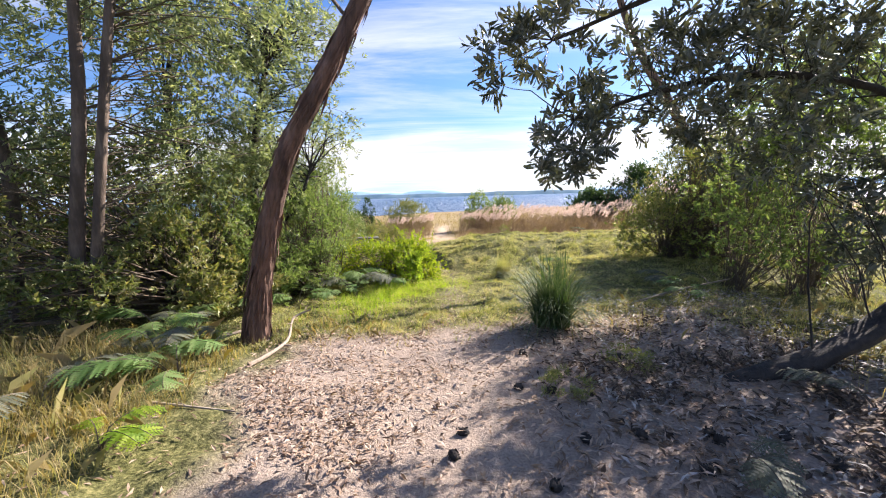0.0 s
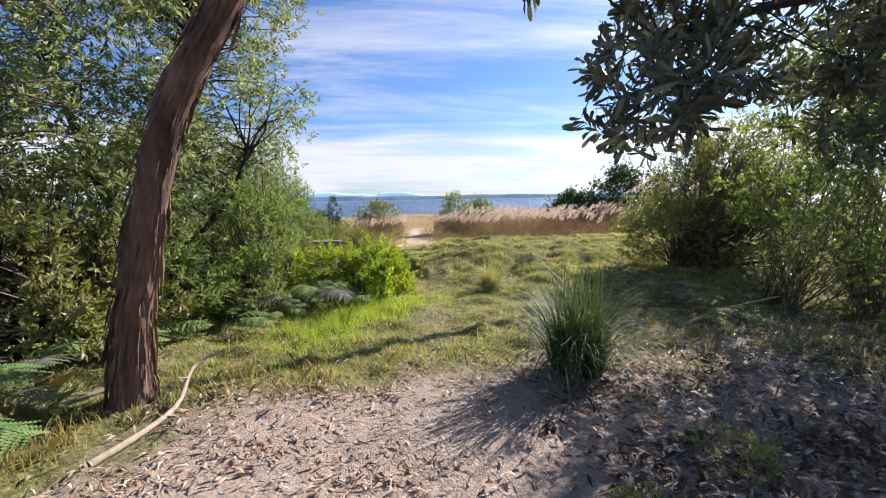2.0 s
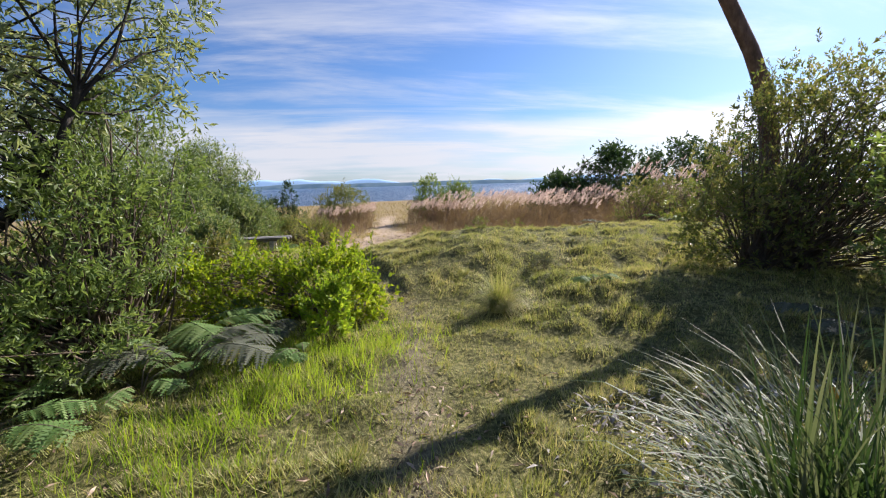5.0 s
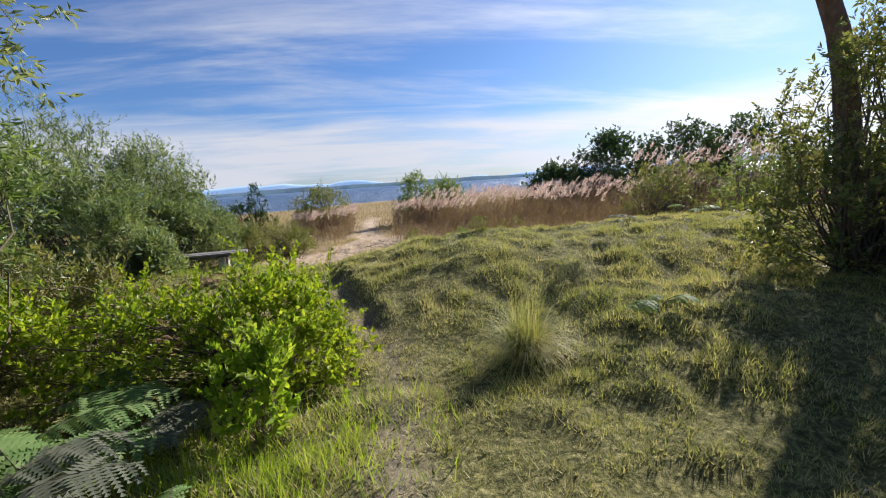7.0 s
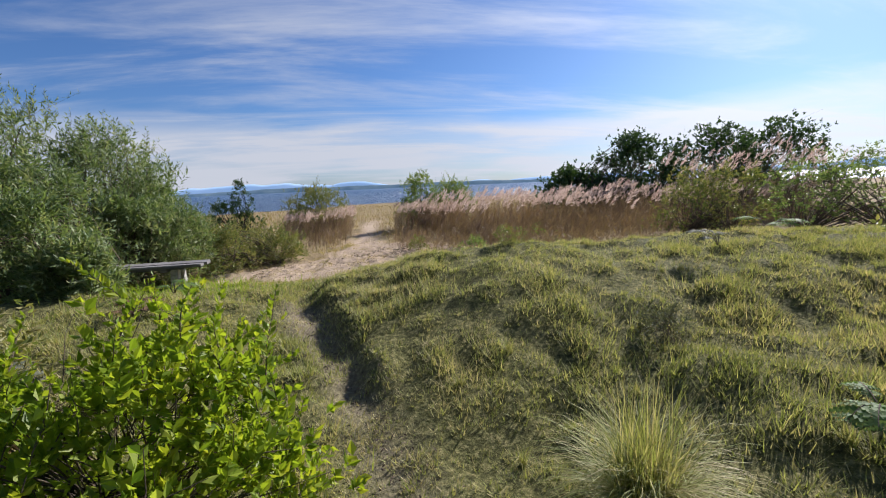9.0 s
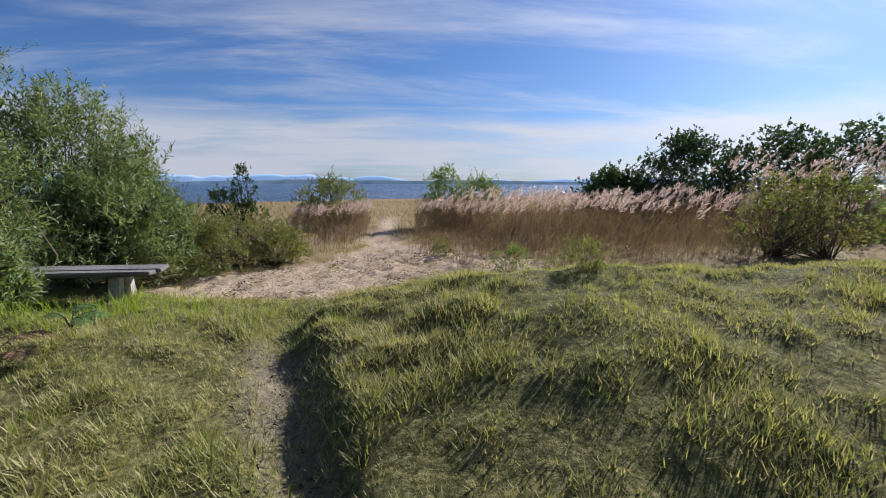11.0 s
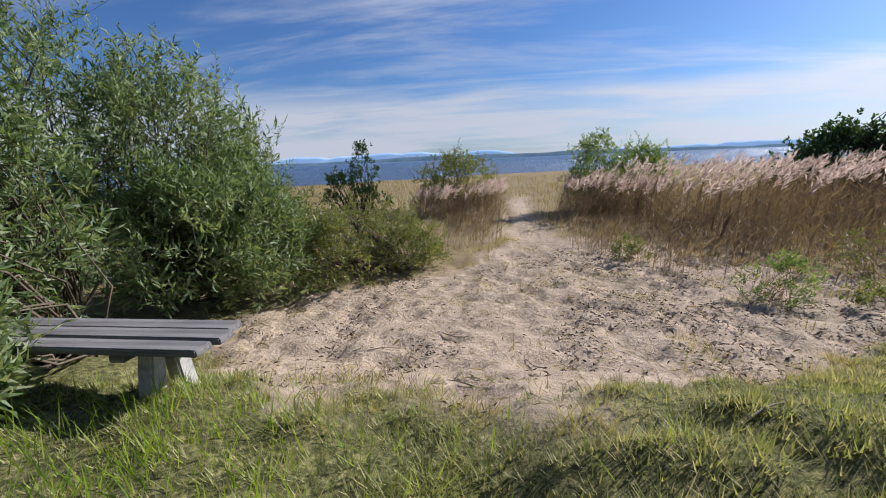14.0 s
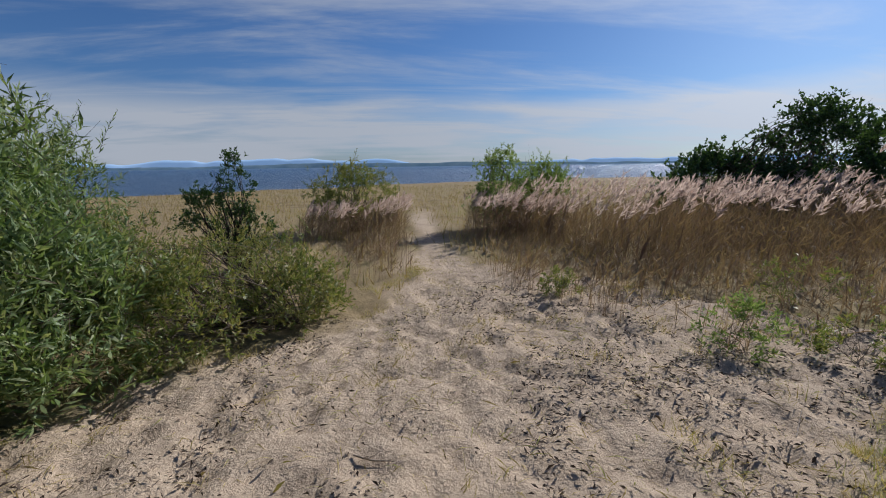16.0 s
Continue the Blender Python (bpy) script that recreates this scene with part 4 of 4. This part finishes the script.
# tufts of their own on the mound
_rng = np.random.default_rng(60)
_n = 0
while _n < 46:
    _x, _y = _rng.uniform(-0.2, 5.5), _rng.uniform(8.6, 14.4)
    if _x < rut_x(_y) + 0.45 or (_x - 1.28) ** 2 + (_y - 9.3) ** 2 < 0.3:
        continue
    tussock("grass_tuft", "small yellow-green grass tuft on the mound", _x, _y, 80, _rng.uniform(0.09, 0.15), 1.3, 61 + _n, M_GRASS, 0.004)["group"] = "grass tufts"
    _n += 1


# ---- reeds ----
def make_reeds(name, label, n, box, keep, hlo, hhi, plume_share, seed, leafy=2, rise=lambda x, y: 1.0):
    rng = np.random.default_rng(seed)
    x, y = scatter(n, *box, keep, rng)
    n = len(x)
    z = height(x, y, False) - 0.03
    H = rng.uniform(hlo, hhi, n) * rise(x, y) * (0.85 + 0.15 * vnoise(x, y, 1.5, seed))
    P = np.stack([x, y, z], 1)
    az = rng.normal(0.25, 0.7, n)
    pile = Pile()
    lean = np.abs(rng.normal(0.12, 0.08, n))
    v, q = blades(P, H, rng.uniform(0.004, 0.008, n), lean, rng, az)
    pile.add(v, q)
    for k in range(leafy):
        f = rng.uniform(0.2, 0.75, n)
        az2 = rng.normal(0.2, 1.5, n)
        base = P + np.stack([np.cos(az) * lean * H * f * 0.6, np.sin(az) * lean * H * f * 0.6, H * f], 1)
        d = np.stack([np.cos(az2) * 0.6, np.sin(az2) * 0.6, rng.uniform(0.2, 0.9, n)], 1)
        v, q = leaf_quads(base, d, rng.uniform(0.18, 0.4, n), 0.013, rng, 0.1)
        pile.add(v, q)
    root = tagged(new(name), label, "reeds", "reed beds")
    part("stalks", pile.mesh("stalks", M_REED), root, kind="stuff")
    k = np.where(rng.uniform(0, 1, n) < plume_share * (H > 0.72 * hhi * (0.85 + 0.15 * vnoise(x, y, 1.5, seed))))[0]
    if len(k):
        top = P[k] + np.stack([np.cos(az[k]) * lean[k] * H[k], np.sin(az[k]) * lean[k] * H[k], H[k] * (1 - 0.35 * lean[k])], 1)
        m = 12
        i = np.repeat(np.arange(len(k)), m)
        j = np.tile(np.arange(m), len(k))
        wind = np.stack([np.full(len(i), 0.55), np.full(len(i), -0.15), np.full(len(i), 0.8)], 1)
        base = top[i] - np.array([0, 0, 0.10]) + wind * (j * 0.02)[:, None]
        d = wind + rng.normal(size=(len(i), 3)) * 0.42
        v, q = leaf_quads(base, d, rng.uniform(0.09, 0.2, len(i)), rng.uniform(0.018, 0.04, len(i)), rng, 0.05)
        part("plumes", mesh_of("plumes", v, q, M_PLUME), root, "pale feathery seed plumes", "stuff")


make_reeds("reed_bed", "bed of dry brown reeds with pale feathery plumes", 17000, (1.6, 17.5, 17.3, 26.0),
           lambda x, y: sm(y - np.interp(x, [1.6, 2.6, 4, 8, 12, 17], [24, 21.0, 18.6, 18.7, 19.4, 20]) + 1.1 * vnoise(x, y, 1.5, 47), -1.2, 2.4) * np.interp(y, [18, 22, 26], [1, 0.9, 0.5]), 0.9, 1.8, 0.18, 71, 2,
           lambda x, y: 0.42 + 0.58 * sm(y - np.interp(x, [1.6, 2.6, 4, 8, 12, 17], [24, 21.0, 18.6, 18.7, 19.4, 20]) + 1.1 * vnoise(x, y, 1.5, 47), -0.6, 2.2))
make_reeds("reed_fringe", "sparse short dry reed stems at the edge of the sand", 11000, (-2.2, 6.5, 17.2, 24),
           lambda x, y: np.clip(sm(x - np.interp(y, [17, 18.5, 20, 22, 24], [2.2, 1.3, 0.5, 0.2, 0.2]), -0.1, 0.6) + (x < -0.75) * (y > 20.5), 0, 1) * (0.15 + 0.85 * sm(vnoise(x, y, 0.7, 45), 0.0, 0.5)), 0.3, 0.75, 0.0, 72, 1)
make_reeds("reed_clump", "brown reeds with plumes round the lakeside shrub", 900, (-3.6, -0.8, 24.5, 26.5), lambda x, y: x * 0 + 0.9, 0.8, 1.3, 0.2, 73)
make_reeds("reed_clump", "brown reeds with plumes round the lakeside shrub", 900, (0.9, 3.6, 23.4, 26.0), lambda x, y: x * 0 + 0.9, 0.8, 1.25, 0.2, 74)
make_reeds("tall_reeds", "tall reeds standing above the dark shrubs", 320, (10.5, 17.5, 20.6, 22.4), lambda x, y: x * 0 + 0.9, 2.3, 3.2, 0.5, 75, 3)


# ---- bench ----
def wood_mat():
    mt, N, L, b, out = material("weathered_timber")
    n = noise_node(N, L, 9, 8, 0.7, (0.12, 3.0, 3.0))
    L.new(ramp(N, L, n, [(0.3, (0.05, 0.047, 0.045)), (0.5, (0.16, 0.15, 0.145)), (0.7, (0.29, 0.275, 0.26))]), b.inputs["Base Color"])
    b.inputs["Roughness"].default_value = 0.85
    bumped(N, L, n, b, 0.6, 0.01)
    return mt


def concrete_mat():
    mt, N, L, b, out = material("rough_concrete")
    n = noise_node(N, L, 12, 8, 0.7)
    L.new(ramp(N, L, n, [(0.3, (0.22, 0.21, 0.19)), (0.5, (0.42, 0.40, 0.37)), (0.7, (0.52, 0.50, 0.46))]), b.inputs["Base Color"])
    b.inputs["Roughness"].default_value = 0.9
    bumped(N, L, n, b, 0.5, 0.01)
    return mt


def block(name, size, mat, bevel=0.008, taper=1.0):
    bm = bmesh.new()
    bmesh.ops.create_cube(bm, size=1)
    for v in bm.verts:
        v.co = Vector((v.co.x * size[0], v.co.y * size[1] * (taper if v.co.z < 0 else 1), v.co.z * size[2]))
    bmesh.ops.bevel(bm, geom=bm.edges[:], offset=bevel, segments=2, affect="EDGES")
    me = bpy.data.meshes.new(name)
    bm.to_mesh(me)
    bm.free()
    me.materials.append(mat)
    return me


def make_bench():
    timber, conc = wood_mat(), concrete_mat()
    root = new("bench")
    root.location = (-3.02, 14.3, 0.0)
    tagged(root, "weathered grey timber bench on concrete legs in the grass", "bench")
    top = 0.345
    for y, dx, tz in ((-0.15, 0.0, 0.0), (0.0, 0.03, 0.004), (0.15, -0.02, -0.002)):
        p = part("plank", block("plank", (1.85 + dx, 0.13, 0.042), timber, 0.007), root)
        p.location, p.rotation_euler = (dx / 2 - 0.175, y, top - 0.021 + tz), (radians(1.2 * y / 0.15), 0, radians(0.4))
    for x in (-0.95, 0.36):
        for sy in (-1, 1):
            p = part("leg", block("leg", (0.10, 0.10, 0.38), conc, 0.012, 1.2), root, "splayed concrete leg")
            p.location, p.rotation_euler = (x, 0.105 * sy, 0.08), (radians(9 * sy), 0, 0)
        p = part("bearer", block("bearer", (0.09, 0.38, 0.05), timber, 0.006), root)
        p.location = (x - 0.11, 0, top - 0.069)
    p = part("rail", block("rail", (1.3, 0.05, 0.045), timber, 0.006), root)
    p.location = (-0.195, 0.0, top - 0.069)


make_bench()


# ---- ferns and weeds ----
def pinna(p, d, e, length, m):
    """One toothed leaflet of a frond: teeth on both sides of a thin midrib."""
    f = np.arange(m + 1) / m
    axis = p + d * (f * length)[:, None] - np.array([0, 0, 1.0]) * (f ** 2 * length * 0.15)[:, None]
    w = length * 0.2 * (1.05 - f[:-1]) ** 0.8 + 0.004
    mid = (axis[:-1] + axis[1:]) / 2 + d * length / m * 0.5
    v = np.concatenate([axis, mid + e * w[:, None], mid - e * w[:, None]])
    k = np.arange(m)
    return v, np.concatenate([np.stack([k, k + 1, m + 1 + k], 1), np.stack([k, k + 1, 2 * m + 1 + k], 1)])


def fern(name, label, x, y, fronds, length, mat, seed, rise=0.6, z0=0.0):
    rng = np.random.default_rng(seed)
    root = new(name)
    root.location = (x, y, float(height(x, y, False)))
    tagged(root, label, "fern", "ferns")
    leaves, stalks = Pile(), Pile()
    for k in range(fronds):
        az = rng.uniform(0, 2 * np.pi)
        L = length * rng.uniform(0.7, 1.15)
        n = 20
        t = np.linspace(0, 1, n)
        th = rise * rng.uniform(0.8, 1.2) * (1 - 1.5 * t)
        az = az + rng.normal(0, 0.3) * t
        step = np.stack([np.cos(az) * np.cos(th), np.sin(az) * np.cos(th), np.sin(th)], 1) * L / n
        step[:5, 2] += L / n * 0.6
        line = np.cumsum(step, 0) + np.array([0, 0, z0])
        v, q = tube(line, np.linspace(0.005, 0.0015, n), 3)
        stalks.add(v, q)
        T = unit(np.gradient(line, axis=0))
        side = unit(np.cross(T, np.array([0, 0, 1.0])))
        for i in range(4, n):
            u = (i - 4) / (n - 4)
            for sg in (-1, 1):
                pl = L * 0.34 * math.sin(math.pi * min(1, 0.25 + 0.78 * (1 - u))) * (1.02 - u) ** 0.4 * rng.uniform(0.8, 1.15) + 0.01
                d = unit(side[i] * sg + T[i] * rng.uniform(0.25, 0.5) - np.array([0, 0, rng.uniform(0.0, 0.35)]))
                e = unit(np.cross(np.cross(side[i], T[i]) + rng.normal(size=3) * 0.2, d))
                v, q = pinna(line[i], d, e, pl, max(4, min(9, int(pl / 0.02))))
                leaves.add(v, q)
    part("fronds", leaves.mesh("fronds", mat), root, kind="stuff")
    part("stalks", stalks.mesh("stalks", M_TWIG), root)


for _i, (x, y, n, L, mt, lab) in enumerate([
        (-3.25, 4.95, 7, 0.8, M_FERN_PALE, "pale grey-green bracken fern beside the leaning tree"), (-3.3, 6.3, 6, 0.8, M_FERN, "green bracken fern under the trees"), (-2.45, 2.75, 5, 0.45, M_LUSH, "bright green young fern in dry grass"),
        (-2.6, 3.9, 8, 0.85, M_FERN, "greyish bracken fern in dry grass"), (1.75, 2.35, 5, 0.42, M_FERN_PALE, "silvery shaded fern on leaf litter"), (3.2, 2.95, 5, 0.6, M_FERN_PALE, "silvery shaded fern by the low trunk"),
        (-2.5, 7.0, 7, 0.65, M_FERN, "green bracken fern at the foot of the shrubs"), (-1.95, 8.35, 8, 0.8, M_FERN, "pale bracken fern at the foot of the shrubs"), (-2.0, 7.7, 6, 0.5, M_FERN, "green bracken fern at the foot of the shrubs"),
        (-1.5, 8.65, 6, 0.55, M_FERN_PALE, "pale bracken fern at the foot of the shrubs"), (4.2, 7.6, 5, 0.7, M_FERN_PALE, "pale arching fern in deep shade"), (3.9, 6.6, 5, 0.6, M_FERN, "shaded fern on leaf litter"),
        (-2.3, 12.4, 5, 0.36, M_FERN_BROWN, "brown withering fern in the grass"), (-2.0, 12.65, 4, 0.28, M_FERN, "small green fern in the grass"), (3.8, 11.75, 4, 0.34, M_FERN_PALE, "pale fern standing on the mound"),
        (2.5, 9.3, 5, 0.34, M_FERN, "dark green fern on the mound"), (-0.78, 7.75, 5, 0.3, M_FERN, "small green fern in fresh grass"), (6.4, 13.6, 5, 0.5, M_FERN, "green fern behind the mound"),
        (-3.1, 4.4, 7, 0.75, M_FERN, "greyish bracken fern in dry grass"), (-3.7, 5.3, 7, 0.9, M_FERN, "green bracken fern under the trees"), (-1.9, 10.5, 7, 0.5, M_FERN_BROWN, "heap of dry brown bracken by the lime shrub"), (-2.5, 10.9, 7, 0.5, M_FERN_PALE, "heap of dry grey bracken by the lime shrub"), (-1.75, 7.9, 7, 0.85, M_FERN_PALE, "pale bracken fern leaning over fresh grass"), (-3.4, 3.3, 6, 0.7, M_FERN_PALE, "pale bracken fern in dry grass"), (-2.2, 8.9, 8, 0.9, M_FERN, "pale bracken fern at the foot of the shrubs")]):
    fern("fern", lab, x, y, n, L, mt, 80 + _i, 0.75 if L > 0.45 else 1.0, 0.16 if _i in (13, 14, 16) else 0.0)
for _i, (x, y, r, h, mt, lab) in enumerate([
        (2.35, 17.3, 0.38, 0.3, M_WATTLE, "small green plant on the sand"), (1.3, 19.3, 0.28, 0.24, M_OLIVE, "small yellowish plant among reed stems"), (3.3, 16.9, 0.4, 0.25, M_OLIVE, "small green plant at the reeds' edge"),
        (1.9, 13.2, 0.14, 0.2, M_OLIVE, "small pale weed on the mound"), (2.3, 10.55, 0.2, 0.16, M_FERN_PALE, "dead pale weed on the mound"),
        (4.4, 18.4, 0.6, 0.35, M_OLIVE, "green growth at the reeds' foot"), (1.0, 3.45, 0.2, 0.14, M_OLIVE, "low green weed on leaf litter"), (1.75, 3.9, 0.22, 0.16, M_OLIVE, "low green weed on leaf litter"), (-2.9, 4.6, 0.35, 0.3, M_WATTLE, "leafy green weed by the leaning tree")]):
    g = float(height(x, y, False))
    plant("weed", lab, "weed", [(x, y)], [(x, y, g + h * 0.5, r, r, h)], [20], 9, 5, 0.055 if _i in (0, 1, 2, 5) else 0.032, 0.011 if _i in (0, 1, 2, 5) else 0.006, mt, M_TWIG, 110 + _i, "weeds", upward=0.9, twig=0.004)


# ---- litter, sticks, cones ----
def make_litter():
    rng = np.random.default_rng(130)

    def lay(n, box, keep, L, W, name, label, mat, tilt=0.25):
        x, y = scatter(n, *box, keep, rng)
        n = len(x)
        az = rng.uniform(0, 2 * np.pi, n)
        P = np.stack([x, y, height(x, y) + rng.uniform(0.006, 0.026, n)], 1)
        d = np.stack([np.cos(az), np.sin(az), rng.normal(0, tilt, n)], 1)
        up = np.tile(np.array([0, 0, 1.0]), (n, 1))
        v, q = leaf_quads(P, d, rng.uniform(*L, n), rng.uniform(*W, n), rng, 0.14, up)
        v[:, 2] = np.maximum(v[:, 2], height(v[:, 0], v[:, 1]) + 0.006)
        tagged(new(name, mesh_of(name, v, q, mat)), label, "leaf litter", kind="stuff")

    def wood(x, y):
        mid = np.exp(-((x - 0.1 - 0.1 * (y - 2)) / 0.5) ** 2)
        return np.clip(soil(x, y) * (1 - 0.8 * mid) + 0.12, 0, 1) * (0.3 + 0.7 * sm(vnoise(x, y, 0.4, 51), -0.3, 0.4))
    lay(42000, (-4, 5, 0.4, 7.5), wood, (0.04, 0.11), (0.01, 0.026), "leaf_litter", "brown and grey dead leaves strewn over the track", M_LITTER, 0.35)
    lay(11000, (0.6, 4.2, 0.8, 5.6), lambda x, y: sm(x, 0.7, 1.4) * (0.2 + 0.8 * sm(vnoise(x, y, 0.5, 52), -0.1, 0.4)), (0.07, 0.13), (0.018, 0.035), "leaf_litter", "large dark curled banksia leaves on the ground", M_SCRAP, 0.45)
    lay(12000, (0.5, 5, 1.0, 7.0), lambda x, y: sm(x, 0.6, 1.5) * (0.15 + 0.85 * sm(vnoise(x, y, 0.45, 55), -0.2, 0.3)), (0.05, 0.11), (0.014, 0.028), "leaf_litter", "silvery grey upturned banksia leaves in the shade", M_SILVER, 0.4)
    lay(6000, (-1.2, 0.9, 5.5, 13.4), lambda x, y: np.clip(soil(x, y) * 2, 0, 1), (0.02, 0.06), (0.006, 0.014), "leaf_litter", "dead leaves and straw along the trodden path", M_SCRAP, 0.5)
    lay(14000, (-4.2, 5, 14.2, 23), lambda x, y: sand(x, y) * (0.3 + 0.7 * sm(vnoise(x, y, 0.6, 53), -0.1, 0.5)), (0.04, 0.2), (0.004, 0.011), "reed_litter", "broken dry reed pieces scattered on the sand", M_DRY, 0.12)
    lay(26000, (-4.2, 5, 14.2, 20), lambda x, y: sand(x, y) * (0.08 + 0.9 * sm(vnoise(x, y, 0.45, 54) + 0.5 * sm(x + 0.25 * (y - 14), 0, 1.5), 0.2, 0.6)) * (1 - 0.7 * np.exp(-((x - rut_x(y)) / 0.4) ** 2)), (0.02, 0.07), (0.008, 0.022), "reed_litter", "dark leaf scraps scattered on the sand", M_SCRAP, 0.2)


make_litter()


def stick(label, pts, r0, r1, seed, twigs=0):
    rng = np.random.default_rng(seed)
    p = np.array([(x, y, float(height(x, y)) + dz) for x, y, dz in pts])
    o = p[0].copy()
    line = spline(p - o, 16)
    pile = Pile()
    v, q = tube(line, np.linspace(r0, r1, 16), 7, rng, 0.12)
    pile.add(v, q)
    for _ in range(twigs):
        a = line[rng.integers(4, 15)]
        v, q = limb(a, a + np.array([rng.normal(0, 0.12), rng.normal(0, 0.12), rng.uniform(0.01, 0.1)]), r1, r1 * 0.3, rng, 0.1, 4, 4)
        pile.add(v, q)
    ob = new("stick", pile.mesh("stick", M_STICK, True))
    ob.location = o
    tagged(ob, label, "stick", "fallen sticks")


stick("pale bare fallen branch curving up beside the tree", [(-2.12, 4.3, 0.02), (-2.0, 4.62, 0.04), (-1.93, 4.95, 0.07), (-2.0, 5.35, 0.18), (-1.85, 5.6, 0.27)], 0.025, 0.01, 1, 2)
stick("thin brown fallen stick on dry grass", [(-2.6, 3.5, 0.03), (-2.1, 3.4, 0.02), (-1.75, 3.25, 0.015)], 0.012, 0.006, 2, 1)
stick("old pale fallen branch by the tree's foot", [(-3.3, 4.4, 0.03), (-2.9, 4.9, 0.05), (-2.65, 5.25, 0.07)], 0.03, 0.02, 3, 1)
stick("pale fallen stick in shade", [(3.0, 6.4, 0.03), (3.9, 6.9, 0.10), (4.8, 7.0, 0.22)], 0.02, 0.012, 4, 2)
for _i, (x, y, a, l) in enumerate([(-1.9, 15.6, 0.4, 0.3), (-1.3, 16.1, -0.3, 0.25), (0.3, 14.0, 0.5, 0.22), (-1.7, 14.5, 0.1, 0.18), (0.9, 15.2, 1.2, 0.3), (-0.4, 15.3, 2.0, 0.3), (-0.9, 14.8, 2.6, 0.22), (1.6, 15.9, 0.7, 0.35)]):
    stick("thin dead twig lying on the sand", [(x, y, 0.008), (x + l * math.cos(a) / 2, y + l * math.sin(a) / 2, 0.02), (x + l * math.cos(a), y + l * math.sin(a), 0.008)], 0.006, 0.003, 10 + _i, 2)


def cone_mesh():
    """An old woody banksia cone: a stubby rod set with rows of open follicles."""
    rng = np.random.default_rng(150)
    pile = Pile()
    line = np.stack([np.linspace(-0.045, 0.045, 8), np.zeros(8), np.zeros(8)], 1)
    v, q = tube(line, np.array([0.012, 0.024, 0.03, 0.032, 0.032, 0.03, 0.025, 0.01]), 10, rng, 0.06)
    pile.add(v, q)
    n = 60
    a = rng.uniform(0, 2 * np.pi, n)
    xs = rng.uniform(-0.04, 0.04, n)
    d = np.stack([np.zeros(n), np.cos(a), np.sin(a)], 1)
    P = np.stack([xs, np.zeros(n), np.zeros(n)], 1) + d * 0.026
    v, q = leaf_quads(P, d + np.array([0.5, 0, 0]), 0.018, 0.014, rng)
    pile.add(v, q)
    return pile.mesh("cone", M_BARK_DARK)


_cone = cone_mesh()
for _i in range(17):
    x, y = _rng.uniform(0.5, 2.9), _rng.uniform(2.0, 4.6)
    if _i < 4:
        x, y = [(0.1, 2.9), (0.02, 2.62), (0.62, 2.3), (0.95, 2.75)][_i]
    ob = tagged(new("banksia_cone", _cone), "dark woody fallen banksia cone on leaf litter", "cone", "fallen cones")
    ob.matrix_world = pose(x, y, float(height(x, y)) + 0.02, _rng.uniform(0, 360), _rng.uniform(-12, 12), _rng.uniform(0, 360))
